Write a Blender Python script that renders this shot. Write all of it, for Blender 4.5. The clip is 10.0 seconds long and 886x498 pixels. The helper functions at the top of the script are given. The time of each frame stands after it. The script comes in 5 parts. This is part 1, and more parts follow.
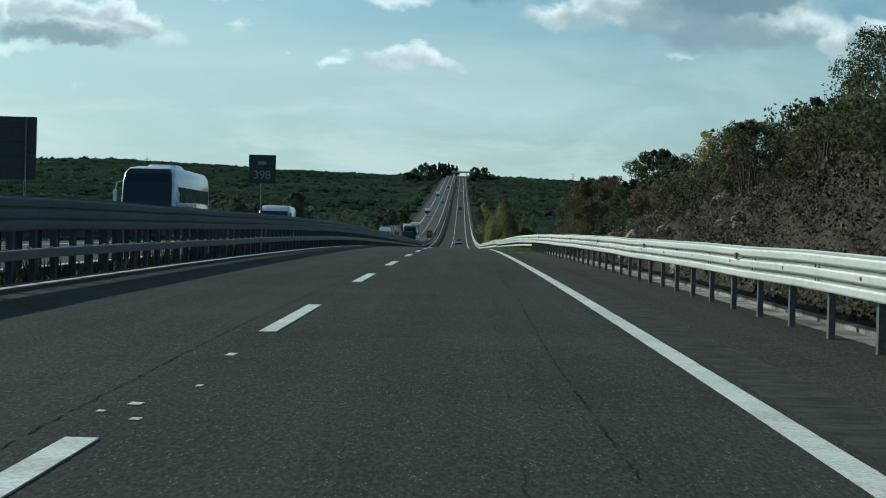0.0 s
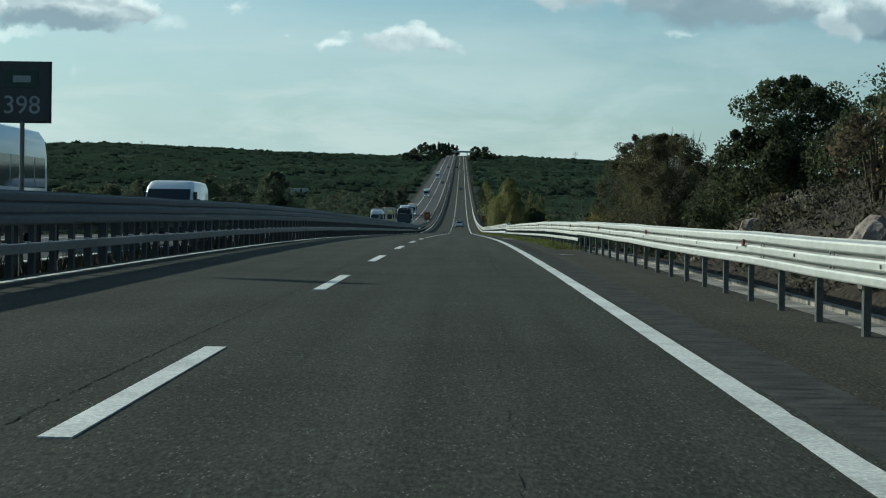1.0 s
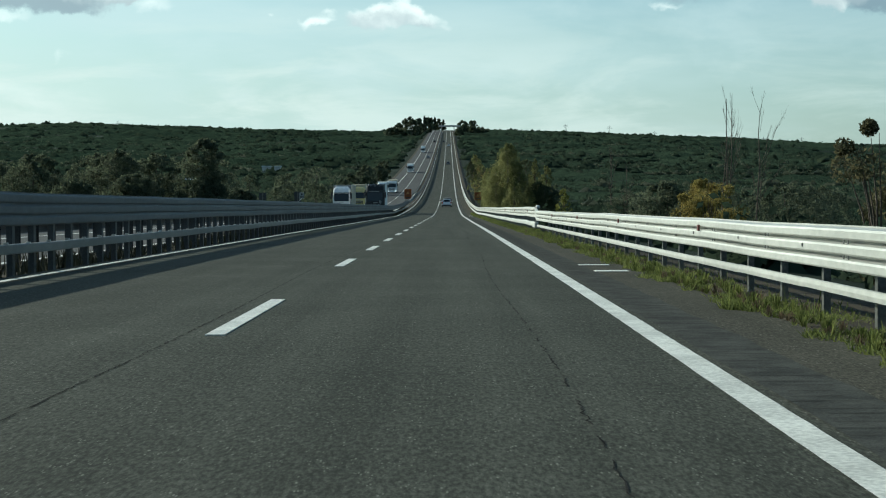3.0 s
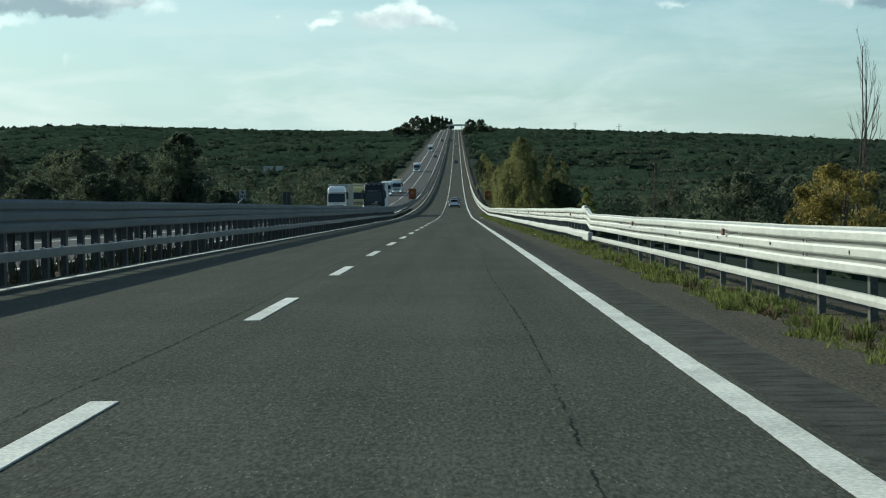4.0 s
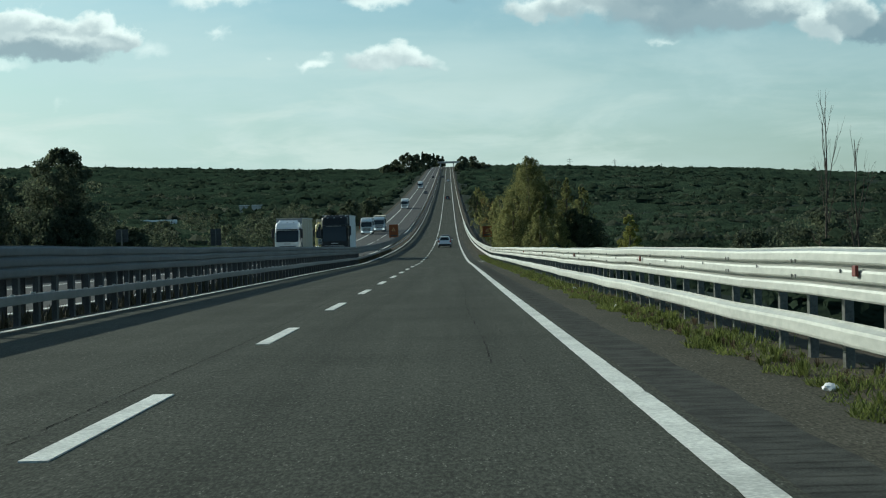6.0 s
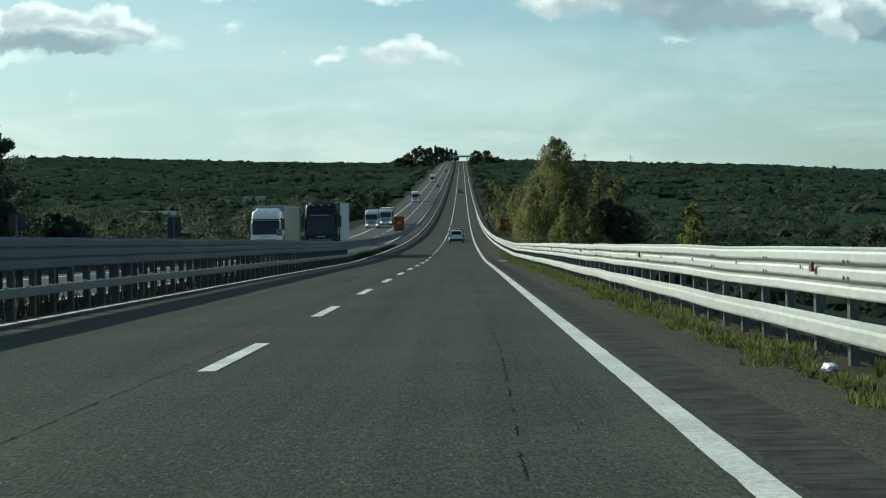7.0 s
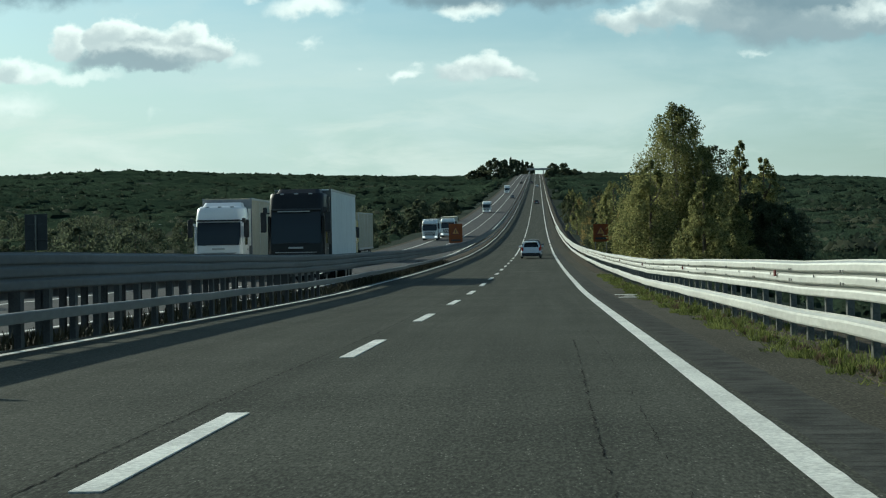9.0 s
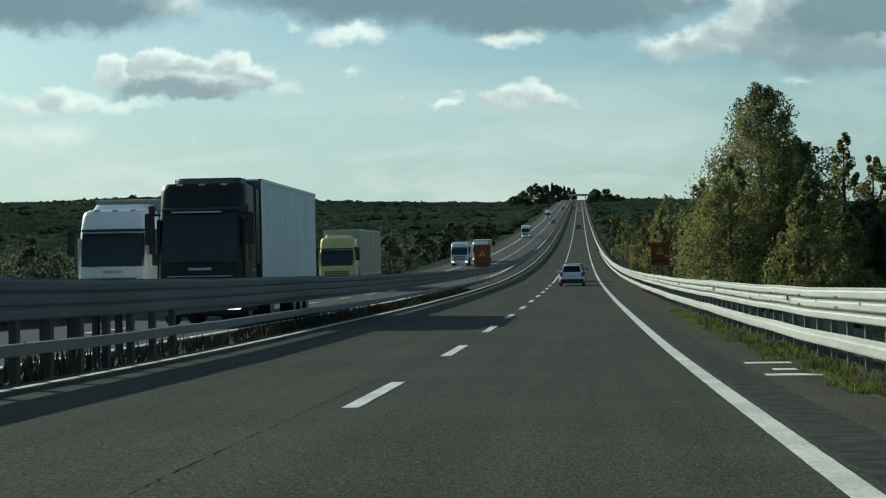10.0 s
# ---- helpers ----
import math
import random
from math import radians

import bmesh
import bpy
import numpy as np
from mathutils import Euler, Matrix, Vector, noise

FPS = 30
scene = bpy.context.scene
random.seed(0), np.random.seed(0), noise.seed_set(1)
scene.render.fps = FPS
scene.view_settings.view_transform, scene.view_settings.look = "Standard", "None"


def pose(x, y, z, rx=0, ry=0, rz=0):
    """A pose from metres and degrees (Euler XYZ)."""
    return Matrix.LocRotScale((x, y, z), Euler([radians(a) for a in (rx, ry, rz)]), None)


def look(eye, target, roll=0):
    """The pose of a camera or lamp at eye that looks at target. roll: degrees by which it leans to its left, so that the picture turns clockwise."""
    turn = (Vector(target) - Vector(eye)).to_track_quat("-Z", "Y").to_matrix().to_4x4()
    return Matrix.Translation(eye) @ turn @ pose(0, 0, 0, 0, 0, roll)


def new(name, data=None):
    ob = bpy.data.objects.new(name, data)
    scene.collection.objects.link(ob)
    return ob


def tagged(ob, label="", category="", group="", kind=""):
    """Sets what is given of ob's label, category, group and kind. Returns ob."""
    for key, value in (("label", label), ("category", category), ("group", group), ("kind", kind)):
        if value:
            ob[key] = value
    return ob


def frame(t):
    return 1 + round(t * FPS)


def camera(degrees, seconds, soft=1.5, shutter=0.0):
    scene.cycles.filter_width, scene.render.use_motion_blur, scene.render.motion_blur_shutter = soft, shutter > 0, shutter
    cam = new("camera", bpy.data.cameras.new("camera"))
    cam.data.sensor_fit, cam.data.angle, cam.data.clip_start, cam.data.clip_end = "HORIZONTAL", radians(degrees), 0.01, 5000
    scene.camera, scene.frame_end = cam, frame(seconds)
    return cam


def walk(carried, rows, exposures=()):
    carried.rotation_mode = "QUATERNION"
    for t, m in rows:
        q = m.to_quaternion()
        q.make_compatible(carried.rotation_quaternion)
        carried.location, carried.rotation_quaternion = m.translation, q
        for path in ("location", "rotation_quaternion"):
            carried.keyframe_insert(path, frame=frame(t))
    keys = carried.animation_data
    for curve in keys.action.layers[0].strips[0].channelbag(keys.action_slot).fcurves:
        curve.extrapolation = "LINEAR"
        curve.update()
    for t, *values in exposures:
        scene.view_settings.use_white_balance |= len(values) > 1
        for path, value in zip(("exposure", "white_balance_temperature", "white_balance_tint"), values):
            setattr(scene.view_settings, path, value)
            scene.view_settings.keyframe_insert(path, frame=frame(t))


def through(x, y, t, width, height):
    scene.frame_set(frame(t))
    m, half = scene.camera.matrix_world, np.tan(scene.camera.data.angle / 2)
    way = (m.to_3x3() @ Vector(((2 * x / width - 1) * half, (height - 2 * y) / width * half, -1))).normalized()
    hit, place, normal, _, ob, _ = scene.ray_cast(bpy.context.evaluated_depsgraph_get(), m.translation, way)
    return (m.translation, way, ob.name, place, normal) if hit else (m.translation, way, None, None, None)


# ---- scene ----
cam = camera(28.3, 10.0, 1.15)

# road profile: height of the carriageway along y
ROAD_Y = (-400, -200, -100, -40, -20, 0, 20, 40, 60, 80, 100, 120, 140, 160, 180, 240, 290, 330, 370, 410, 450, 500, 560, 640, 750, 900, 1100, 1400, 1800, 2150, 2400, 3000, 4800)
ROAD_H = (-9.166, -5.206, -3.226, -2.038, -1.642, -1.284, -0.984, -0.745, -0.547, -0.386, -0.286, -0.249, -0.273, -0.307, -0.34, -0.49, -0.57, -0.67, -0.39, 0.05, 0.66, 1.75, 3.49, 6.39, 11.15, 18.5, 29.1, 45.8, 68.7, 87.0, 92.0, 84.0, 60.0)
_ty = np.arange(-400, 4801, 4.0)
_tz = np.interp(_ty, ROAD_Y, ROAD_H)
_k = np.hanning(11)
_tz = np.convolve(np.pad(_tz, 5, mode="edge"), _k / _k.sum(), mode="valid")


def road_z(y):
    return np.interp(y, _ty, _tz)


EYE = 1.146
# seconds, along, across, yaw, pitch, roll
PATH = (
    (0.0, -1.20, 1.849, 0.538, -0.087, -1.544),
    (0.5, 17.00, 2.036, 0.667, -0.435, 0.120),
    (1.0, 36.00, 1.959, 0.581, -0.714, -0.804),
    (1.5, 53.40, 2.065, 0.781, -0.739, -0.303),
    (2.0, 71.20, 1.988, 0.532, -0.986, -0.903),
    (2.5, 87.40, 2.117, 0.321, -1.347, 0.681),
    (2.7, 95.10, 2.020, 0.100, -1.380, 0.350),
    (3.8, 126.64, 2.030, 0.300, -1.735, 0.150),
    (4.0, 131.63, 2.129, 0.474, -1.455, 0.759),
    (4.5, 145.06, 2.121, 0.472, 0.064, 0.847),
    (5.0, 160.82, 2.153, 0.353, 0.016, 0.257),
    (5.2, 165.46, 2.213, 0.140, -0.350, 0.750),
    (6.3, 196.67, 2.380, 0.250, -0.130, 1.450),
    (6.5, 202.42, 2.340, 0.278, -0.235, 1.171),
    (7.0, 217.50, 2.374, 0.652, -0.311, 0.877),
    (7.5, 230.19, 2.435, 0.662, -0.237, 1.700),
    (8.0, 245.17, 2.266, 0.872, -0.656, 0.574),
    (8.5, 258.36, 2.259, 1.843, -0.604, -0.011),
    (9.0, 272.89, 2.298, 3.137, 0.235, 0.952),
    (9.5, 285.77, 2.185, 3.985, 0.784, 1.096),
    (10.0, 300.72, 2.249, 4.502, 1.148, 0.915),
)
walk(cam, [(t, pose(x, s, float(road_z(s)) + EYE, 90 + p, r, w)) for t, s, x, w, p, r in PATH],
     exposures=[(0.0, -0.12, 5480.0, -3.0), (0.5, -0.26, 5560.0, -2.5), (1.0, -0.16, 5620.0, -2.0), (1.5, 0.0, 5680.0, -2.0), (2.0, 0.13, 5720.0, -1.5), (2.7, 0.18, 5780.0, -1.0), (4.0, 0.16, 5840.0, -1.5),
                (4.5, 0.06, 5850.0, -2.4), (5.0, -0.1, 5850.0, -2.4), (6.5, 0.06, 5800.0, -3.0), (8.5, 0.1, 5860.0, -2.7), (9.5, -0.03, 5950.0, -2.2), (10.0, -0.1, 5950.0, -2.2)])

# ---------------------------------------------------------------- light
SUN_AZ, SUN_EL = -52.0, 25.0        # degrees from +y towards +x, and above the horizon
sun_way = Vector((math.sin(radians(SUN_AZ)) * math.cos(radians(SUN_EL)), math.cos(radians(SUN_AZ)) * math.cos(radians(SUN_EL)), math.sin(radians(SUN_EL))))
sun = new("sun", bpy.data.lights.new("sun", "SUN"))
sun.data.energy, sun.data.angle, sun.data.color = 4.6, radians(0.6), (1.0, 0.9, 0.74)
sun.matrix_world = look(sun_way * 100, (0, 0, 0))

world = bpy.data.worlds.new("world")
scene.world = world
world.use_nodes = True


class Net:
    """Short-hand for shader nodes."""

    def __init__(self, tree):
        self.t = tree
        tree.nodes.clear()

    def node(self, kind, **values):
        n = self.t.nodes.new(kind)
        for key, value in values.items():
            setattr(n, key, value)
        return n

    def put(self, socket, value):
        if value is None:
            return
        if hasattr(value, "is_linked"):
            self.t.links.new(value, socket)
        else:
            socket.default_value = value

    def math(self, op, a, b=None, c=None, clamp=False):
        n = self.node("ShaderNodeMath", operation=op, use_clamp=clamp)
        for i, v in enumerate((a, b, c)):
            self.put(n.inputs[i], v)
        return n.outputs[0]

    def ramp(self, v, lo, hi, a=0.0, b=1.0):
        n = self.node("ShaderNodeMapRange", interpolation_type="SMOOTHSTEP")
        for i, x in enumerate((v, lo, hi, a, b)):
            self.put(n.inputs[i], x)
        return n.outputs[0]

    def mix(self, f, a, b, blend="MIX"):
        n = self.node("ShaderNodeMix", data_type="RGBA", blend_type=blend)
        self.put(n.inputs[0], f), self.put(n.inputs[6], a), self.put(n.inputs[7], b)
        return n.outputs[2]

    def noise(self, at, scale, detail=4.0, rough=0.55, distort=0.0):
        n = self.node("ShaderNodeTexNoise")
        self.put(n.inputs["Vector"], at)
        n.inputs["Scale"].default_value, n.inputs["Detail"].default_value = scale, detail
        n.inputs["Roughness"].default_value, n.inputs["Distortion"].default_value = rough, distort
        return n.outputs["Fac"]

    def xyz(self, x, y, z):
        n = self.node("ShaderNodeCombineXYZ")
        for i, v in enumerate((x, y, z)):
            self.put(n.inputs[i], v)
        return n.outputs[0]


def rgb(r, g, b):
    return (r, g, b, 1.0)


# lobes of the clouds, back to front: across and up (tangents seen along +y), half width, half height, greyness, thickness, softness
HAZE_PUFFS = (
    (-0.2493, 0.0632, 0.1261, 0.0157, 0.00, 0.45, 0.0300),
    (-0.3023, 0.0909, 0.0402, 0.0112, 0.12, 0.60, 0.0120),
    (-0.3292, 0.0833, 0.0302, 0.0099, 0.20, 0.50, 0.0120),
    (-0.2176, 0.0831, 0.0073, 0.0026, 0.05, 0.40, 0.0045),
)
LOW_CLOUDS = (
    (-0.3256, 0.1076, 0.0235, 0.0092, 0.40, 0.75, 0.0060),
    (-0.3037, 0.1123, 0.0184, 0.0112, 0.50, 0.85, 0.0045),
    (-0.2853, 0.1086, 0.0200, 0.0085, 0.30, 0.75, 0.0045),
    (-0.2620, 0.1064, 0.0283, 0.0059, 0.15, 0.65, 0.0045),
)
CUMULUS = (
    (-0.1629, 0.1128, 0.0147, 0.0085, 0.10, 0.50, 0.0080),
    (-0.2668, 0.1252, 0.0173, 0.0138, 0.45, 0.97, 0.0030),
    (-0.2385, 0.1271, 0.0192, 0.0164, 0.50, 0.97, 0.0030),
    (-0.2204, 0.1207, 0.0248, 0.0144, 0.70, 0.97, 0.0030),
    (-0.2015, 0.1242, 0.0165, 0.0137, 0.55, 0.97, 0.0030),
    (-0.1841, 0.1198, 0.0164, 0.0117, 0.60, 0.97, 0.0030),
    (-0.2254, 0.1156, 0.0496, 0.0111, 0.80, 0.95, 0.0045),
)
SMALL_CLOUDS = (
    (-0.1252, 0.1226, 0.0078, 0.0045, 0.10, 0.60, 0.0045),
    (-0.1026, 0.1087, 0.0045, 0.0029, 0.10, 0.50, 0.0045),
    (-0.0703, 0.1041, 0.0136, 0.0058, 0.15, 0.85, 0.0045),
    (-0.0134, 0.1033, 0.0190, 0.0064, 0.60, 0.95, 0.0045),
    (-0.0400, 0.1059, 0.0165, 0.0090, 0.50, 0.95, 0.0045),
    (-0.0240, 0.1070, 0.0160, 0.0096, 0.50, 0.95, 0.0045),
)
WHITE_EDGES = (
    (-0.1264, 0.1450, 0.0359, 0.0110, 0.15, 0.90, 0.0070),
    (-0.0374, 0.1413, 0.0209, 0.0090, 0.10, 0.85, 0.0060),
    (-0.1656, 0.1513, 0.0092, 0.0046, 0.10, 0.60, 0.0045),
)
DARK_CLOUDS = (
    (-0.3552, 0.1704, 0.0777, 0.0347, 0.90, 0.97, 0.0120),
    (-0.2846, 0.1700, 0.0836, 0.0355, 0.95, 0.97, 0.0120),
    (-0.2265, 0.1608, 0.0248, 0.0131, 0.70, 0.85, 0.0090),
    (-0.1228, 0.1686, 0.1011, 0.0273, 0.95, 0.97, 0.0100),
    (-0.0387, 0.1646, 0.1062, 0.0339, 1.00, 0.97, 0.0100),
    (0.0061, 0.1552, 0.0671, 0.0251, 1.00, 0.97, 0.0090),
    (0.0602, 0.1585, 0.0475, 0.0179, 0.90, 0.95, 0.0090),
)
RIGHT_CLOUD = (
    (0.1447, 0.1338, 0.0718, 0.0286, 0.85, 0.95, 0.0090),
    (0.1633, 0.1286, 0.0498, 0.0197, 0.80, 0.95, 0.0070),
    (0.0502, 0.1312, 0.0197, 0.0096, 0.52, 0.95, 0.0045),
    (0.0708, 0.1326, 0.0221, 0.0121, 0.66, 0.95, 0.0045),
    (0.0883, 0.1385, 0.0189, 0.0128, 0.62, 0.95, 0.0045),
    (0.1071, 0.1332, 0.0283, 0.0159, 0.75, 0.95, 0.0060),
)
RIGHT_TOP = (
    (0.1027, 0.1493, 0.0220, 0.0140, 0.50, 0.95, 0.0045),
    (0.1247, 0.1519, 0.0219, 0.0127, 0.60, 0.95, 0.0045),
    (0.1323, 0.1389, 0.0376, 0.0191, 0.85, 0.90, 0.0070),
    (0.1607, 0.1509, 0.0530, 0.0279, 1.00, 0.95, 0.0070),
    (0.1208, 0.1135, 0.0138, 0.0038, 0.10, 0.60, 0.0045),
    (0.1882, 0.1263, 0.0465, 0.0127, 0.80, 0.95, 0.0060),
)
FAR_CUMULUS = (
    (0.2449, 0.1150, 0.0239, 0.0115, 0.92, 0.95, 0.0045),
    (0.2130, 0.1178, 0.0166, 0.0160, 0.55, 0.95, 0.0045),
    (0.2306, 0.1239, 0.0210, 0.0179, 0.78, 0.95, 0.0045),
    (0.2640, 0.1201, 0.0191, 0.0160, 0.88, 0.95, 0.0045),
)
CLOUDS = HAZE_PUFFS + LOW_CLOUDS + CUMULUS + SMALL_CLOUDS + WHITE_EDGES + DARK_CLOUDS + RIGHT_CLOUD + RIGHT_TOP + FAR_CUMULUS


def build_sky():
    n = Net(world.node_tree)
    sky = n.node("ShaderNodeTexSky", sky_type="NISHITA", sun_disc=False)
    sky.sun_elevation, sky.sun_rotation = radians(SUN_EL), radians(SUN_AZ)
    sky.air_density, sky.dust_density, sky.ozone_density = 1.0, 1.6, 1.0
    way = n.node("ShaderNodeTexCoord").outputs["Generated"]
    part = n.node("ShaderNodeSeparateXYZ")
    n.put(part.inputs[0], way)
    x, y, z = part.outputs
    ahead = n.math("MAXIMUM", y, 0.05)
    u, w = n.math("DIVIDE", x, ahead), n.math("DIVIDE", z, ahead)


    # ragged outlines: the place that is looked up is shifted by noise of several sizes
    ragged = n.node("ShaderNodeTexNoise")
    n.put(ragged.inputs["Vector"], n.xyz(u, n.math("MULTIPLY", w, 1.2), 0.37))
    ragged.inputs["Scale"].default_value, ragged.inputs["Detail"].default_value, ragged.inputs["Roughness"].default_value = 26.0, 5.0, 0.58
    shift = n.node("ShaderNodeSeparateColor")
    n.put(shift.inputs[0], ragged.outputs["Color"])
    su, sw, sv = shift.outputs
    cu_, cw_ = n.math("MULTIPLY_ADD", su, 0.05, u), n.math("MULTIPLY_ADD", sw, 0.034, w)
    cu_, cw_ = n.math("SUBTRACT", cu_, 0.025), n.math("SUBTRACT", cw_, 0.017)
    mottle = n.math("MULTIPLY", n.math("SUBTRACT", n.noise(n.xyz(u, w, 1.7), 75.0, 4.0, 0.6), 0.5), 1.1)
    inside = n.ramp(y, 0.3, 0.5)
    # thin veil and general clouds elsewhere in the sky
    dome = n.xyz(x, y, n.math("MULTIPLY", z, 2.5))
    other = n.math("MULTIPLY", n.ramp(n.noise(dome, 2.2, 6.0, 0.6), 0.52, 0.7), n.math("SUBTRACT", 1.0, inside))
    veil = n.math("MULTIPLY", n.ramp(n.noise(n.xyz(u, n.math("MULTIPLY", w, 5.0), 0.3), 3.0, 5.0, 0.6), 0.42, 0.75), n.ramp(w, 0.26, 0.05))
    haze = n.ramp(w, 0.17, 0.0)
    side = n.ramp(u, 0.3, -0.25, 0.42, 1.0)          # the haze glows towards the sun
    base = n.mix(n.math("MULTIPLY", haze, n.math("MULTIPLY", side, 0.88)), n.mix(1.0, sky.outputs[0], rgb(*SKY_TINT), "MULTIPLY"), rgb(*HAZE))
    base = n.mix(n.math("MULTIPLY", veil, n.math("MULTIPLY", side, 0.75)), base, rgb(*VEIL))
    # torn wisps lying low over the horizon
    wisp = n.noise(n.xyz(n.math("MULTIPLY", u, 5.0), n.math("MULTIPLY", w, 22.0), 0.8), 1.6, 6.0, 0.62, 0.4)
    low = n.math("MULTIPLY", n.ramp(w, 0.0, 0.03), n.ramp(w, 0.13, 0.05))
    base = n.mix(n.math("MULTIPLY", n.math("MULTIPLY", n.ramp(wisp, 0.42, 0.64), low), n.math("MULTIPLY", side, 0.75)), base, rgb(*WISP))
    puff = n.noise(n.xyz(n.math("MULTIPLY", u, 9.0), n.math("MULTIPLY", w, 16.0), 2.9), 1.5, 5.0, 0.6)
    base = n.mix(n.math("MULTIPLY", n.math("MULTIPLY", n.ramp(puff, 0.5, 0.72), n.ramp(w, 0.02, 0.08)), 0.28), base, rgb(*VEIL))
    base = n.mix(n.math("MULTIPLY", other, 0.6), base, rgb(*VEIL))
    col = base
    for cu, cw, a, b, deep, thick, soft in CLOUDS:
        du = n.math("MULTIPLY_ADD", cu_, 1 / a, -cu / a)
        dw = n.math("MULTIPLY_ADD", cw_, 1 / b, -cw / b)
        far = n.node("ShaderNodeVectorMath", operation="LENGTH")
        n.put(far.inputs[0], n.xyz(du, dw, n.math("MULTIPLY", n.math("MINIMUM", dw, 0.0), 0.9)))     # flatter bases
        soft *= 1.45 if b > 0.012 else 1.1
        dens = n.math("MULTIPLY_ADD", far.outputs["Value"], -b / soft, b / soft)
        cover = n.math("MULTIPLY", n.ramp(dens, 0.0, 1.0, 0.0, thick), inside)
        under = n.math("ADD", n.math("MULTIPLY_ADD", dens, 0.25, mottle), n.math("MULTIPLY_ADD", n.math("MULTIPLY_ADD", du, 0.45, dw), -0.95, (deep - 0.55) * 1.35 + 0.24))
        col = n.mix(cover, col, n.mix(n.ramp(under, -0.45, 1.05, 0.0, min(1.0, deep + 0.06)), rgb(*CLOUD_LIT), rgb(*CLOUD_GREY)))
    back = n.node("ShaderNodeBackground")
    n.put(back.inputs[0], col)
    back.inputs[1].default_value = SKY_STRENGTH
    n.put(n.node("ShaderNodeOutputWorld").inputs[0], back.outputs[0])


SKY_STRENGTH = 0.088
SKY_TINT = (0.82, 1.02, 1.06)
CLOUD_LIT, CLOUD_GREY, HAZE, VEIL, WISP = (11.6, 11.8, 10.9), (2.7, 3.65, 4.1), (6.6, 7.9, 7.6), (7.3, 8.4, 8.1), (8.6, 9.1, 8.2)
build_sky()

# ---------------------------------------------------------------- materials


def material(name, dark, light, rough=0.8, metal=0.0, scale=3.0, fine=60.0, bump=0.0, bump_scale=60.0, spread=0.0, stretch=None, gloss=0.0, local=True, patch=0.5, shine=0.5):
    """A surface whose colour runs between dark and light in two scales, with grain, relief and a shift from piece to piece."""
    m = bpy.data.materials.new(name)
    m.use_nodes = True
    n = Net(m.node_tree)
    co = n.node("ShaderNodeTexCoord").outputs["Object"] if local else n.node("ShaderNodeNewGeometry").outputs["Position"]
    if stretch:
        mp = n.node("ShaderNodeMapping")
        n.put(mp.inputs["Vector"], co)
        mp.inputs["Scale"].default_value = stretch
        co = mp.outputs[0]
    wide, grain = n.noise(co, scale, 4.0), n.noise(co, fine, 3.0, 0.6)
    f = n.math("ADD", n.math("MULTIPLY", wide, patch), n.math("MULTIPLY", grain, 1.0 - patch))
    f = n.ramp(f, 0.3, 0.7)
    col = n.mix(f, rgb(*dark), rgb(*light))
    if spread:
        rnd = n.node("ShaderNodeObjectInfo").outputs["Random"]
        isl = n.node("ShaderNodeNewGeometry").outputs["Random Per Island"]
        k = n.math("ADD", 1.0 - spread, n.math("MULTIPLY", n.math("ADD", rnd, isl), spread))
        col = n.mix(1.0, col, n.xyz(k, k, k), "MULTIPLY")
    b = n.node("ShaderNodeBsdfPrincipled")
    n.put(b.inputs["Base Color"], col)
    n.put(b.inputs["Roughness"], n.math("ADD", rough - 0.08, n.math("MULTIPLY", grain, 0.16)))
    b.inputs["Metallic"].default_value = metal
    b.inputs["Specular IOR Level"].default_value = shine
    if gloss:
        b.inputs["Coat Weight"].default_value, b.inputs["Coat Roughness"].default_value = gloss, 0.08
    if bump:
        bp = n.node("ShaderNodeBump")
        bp.inputs["Strength"].default_value, bp.inputs["Distance"].default_value = 1.0, bump
        n.put(bp.inputs["Height"], n.noise(co, bump_scale, 3.0, 0.6))
        n.put(b.inputs["Normal"], bp.outputs[0])
    n.put(n.node("ShaderNodeOutputMaterial").inputs[0], b.outputs[0])
    return m


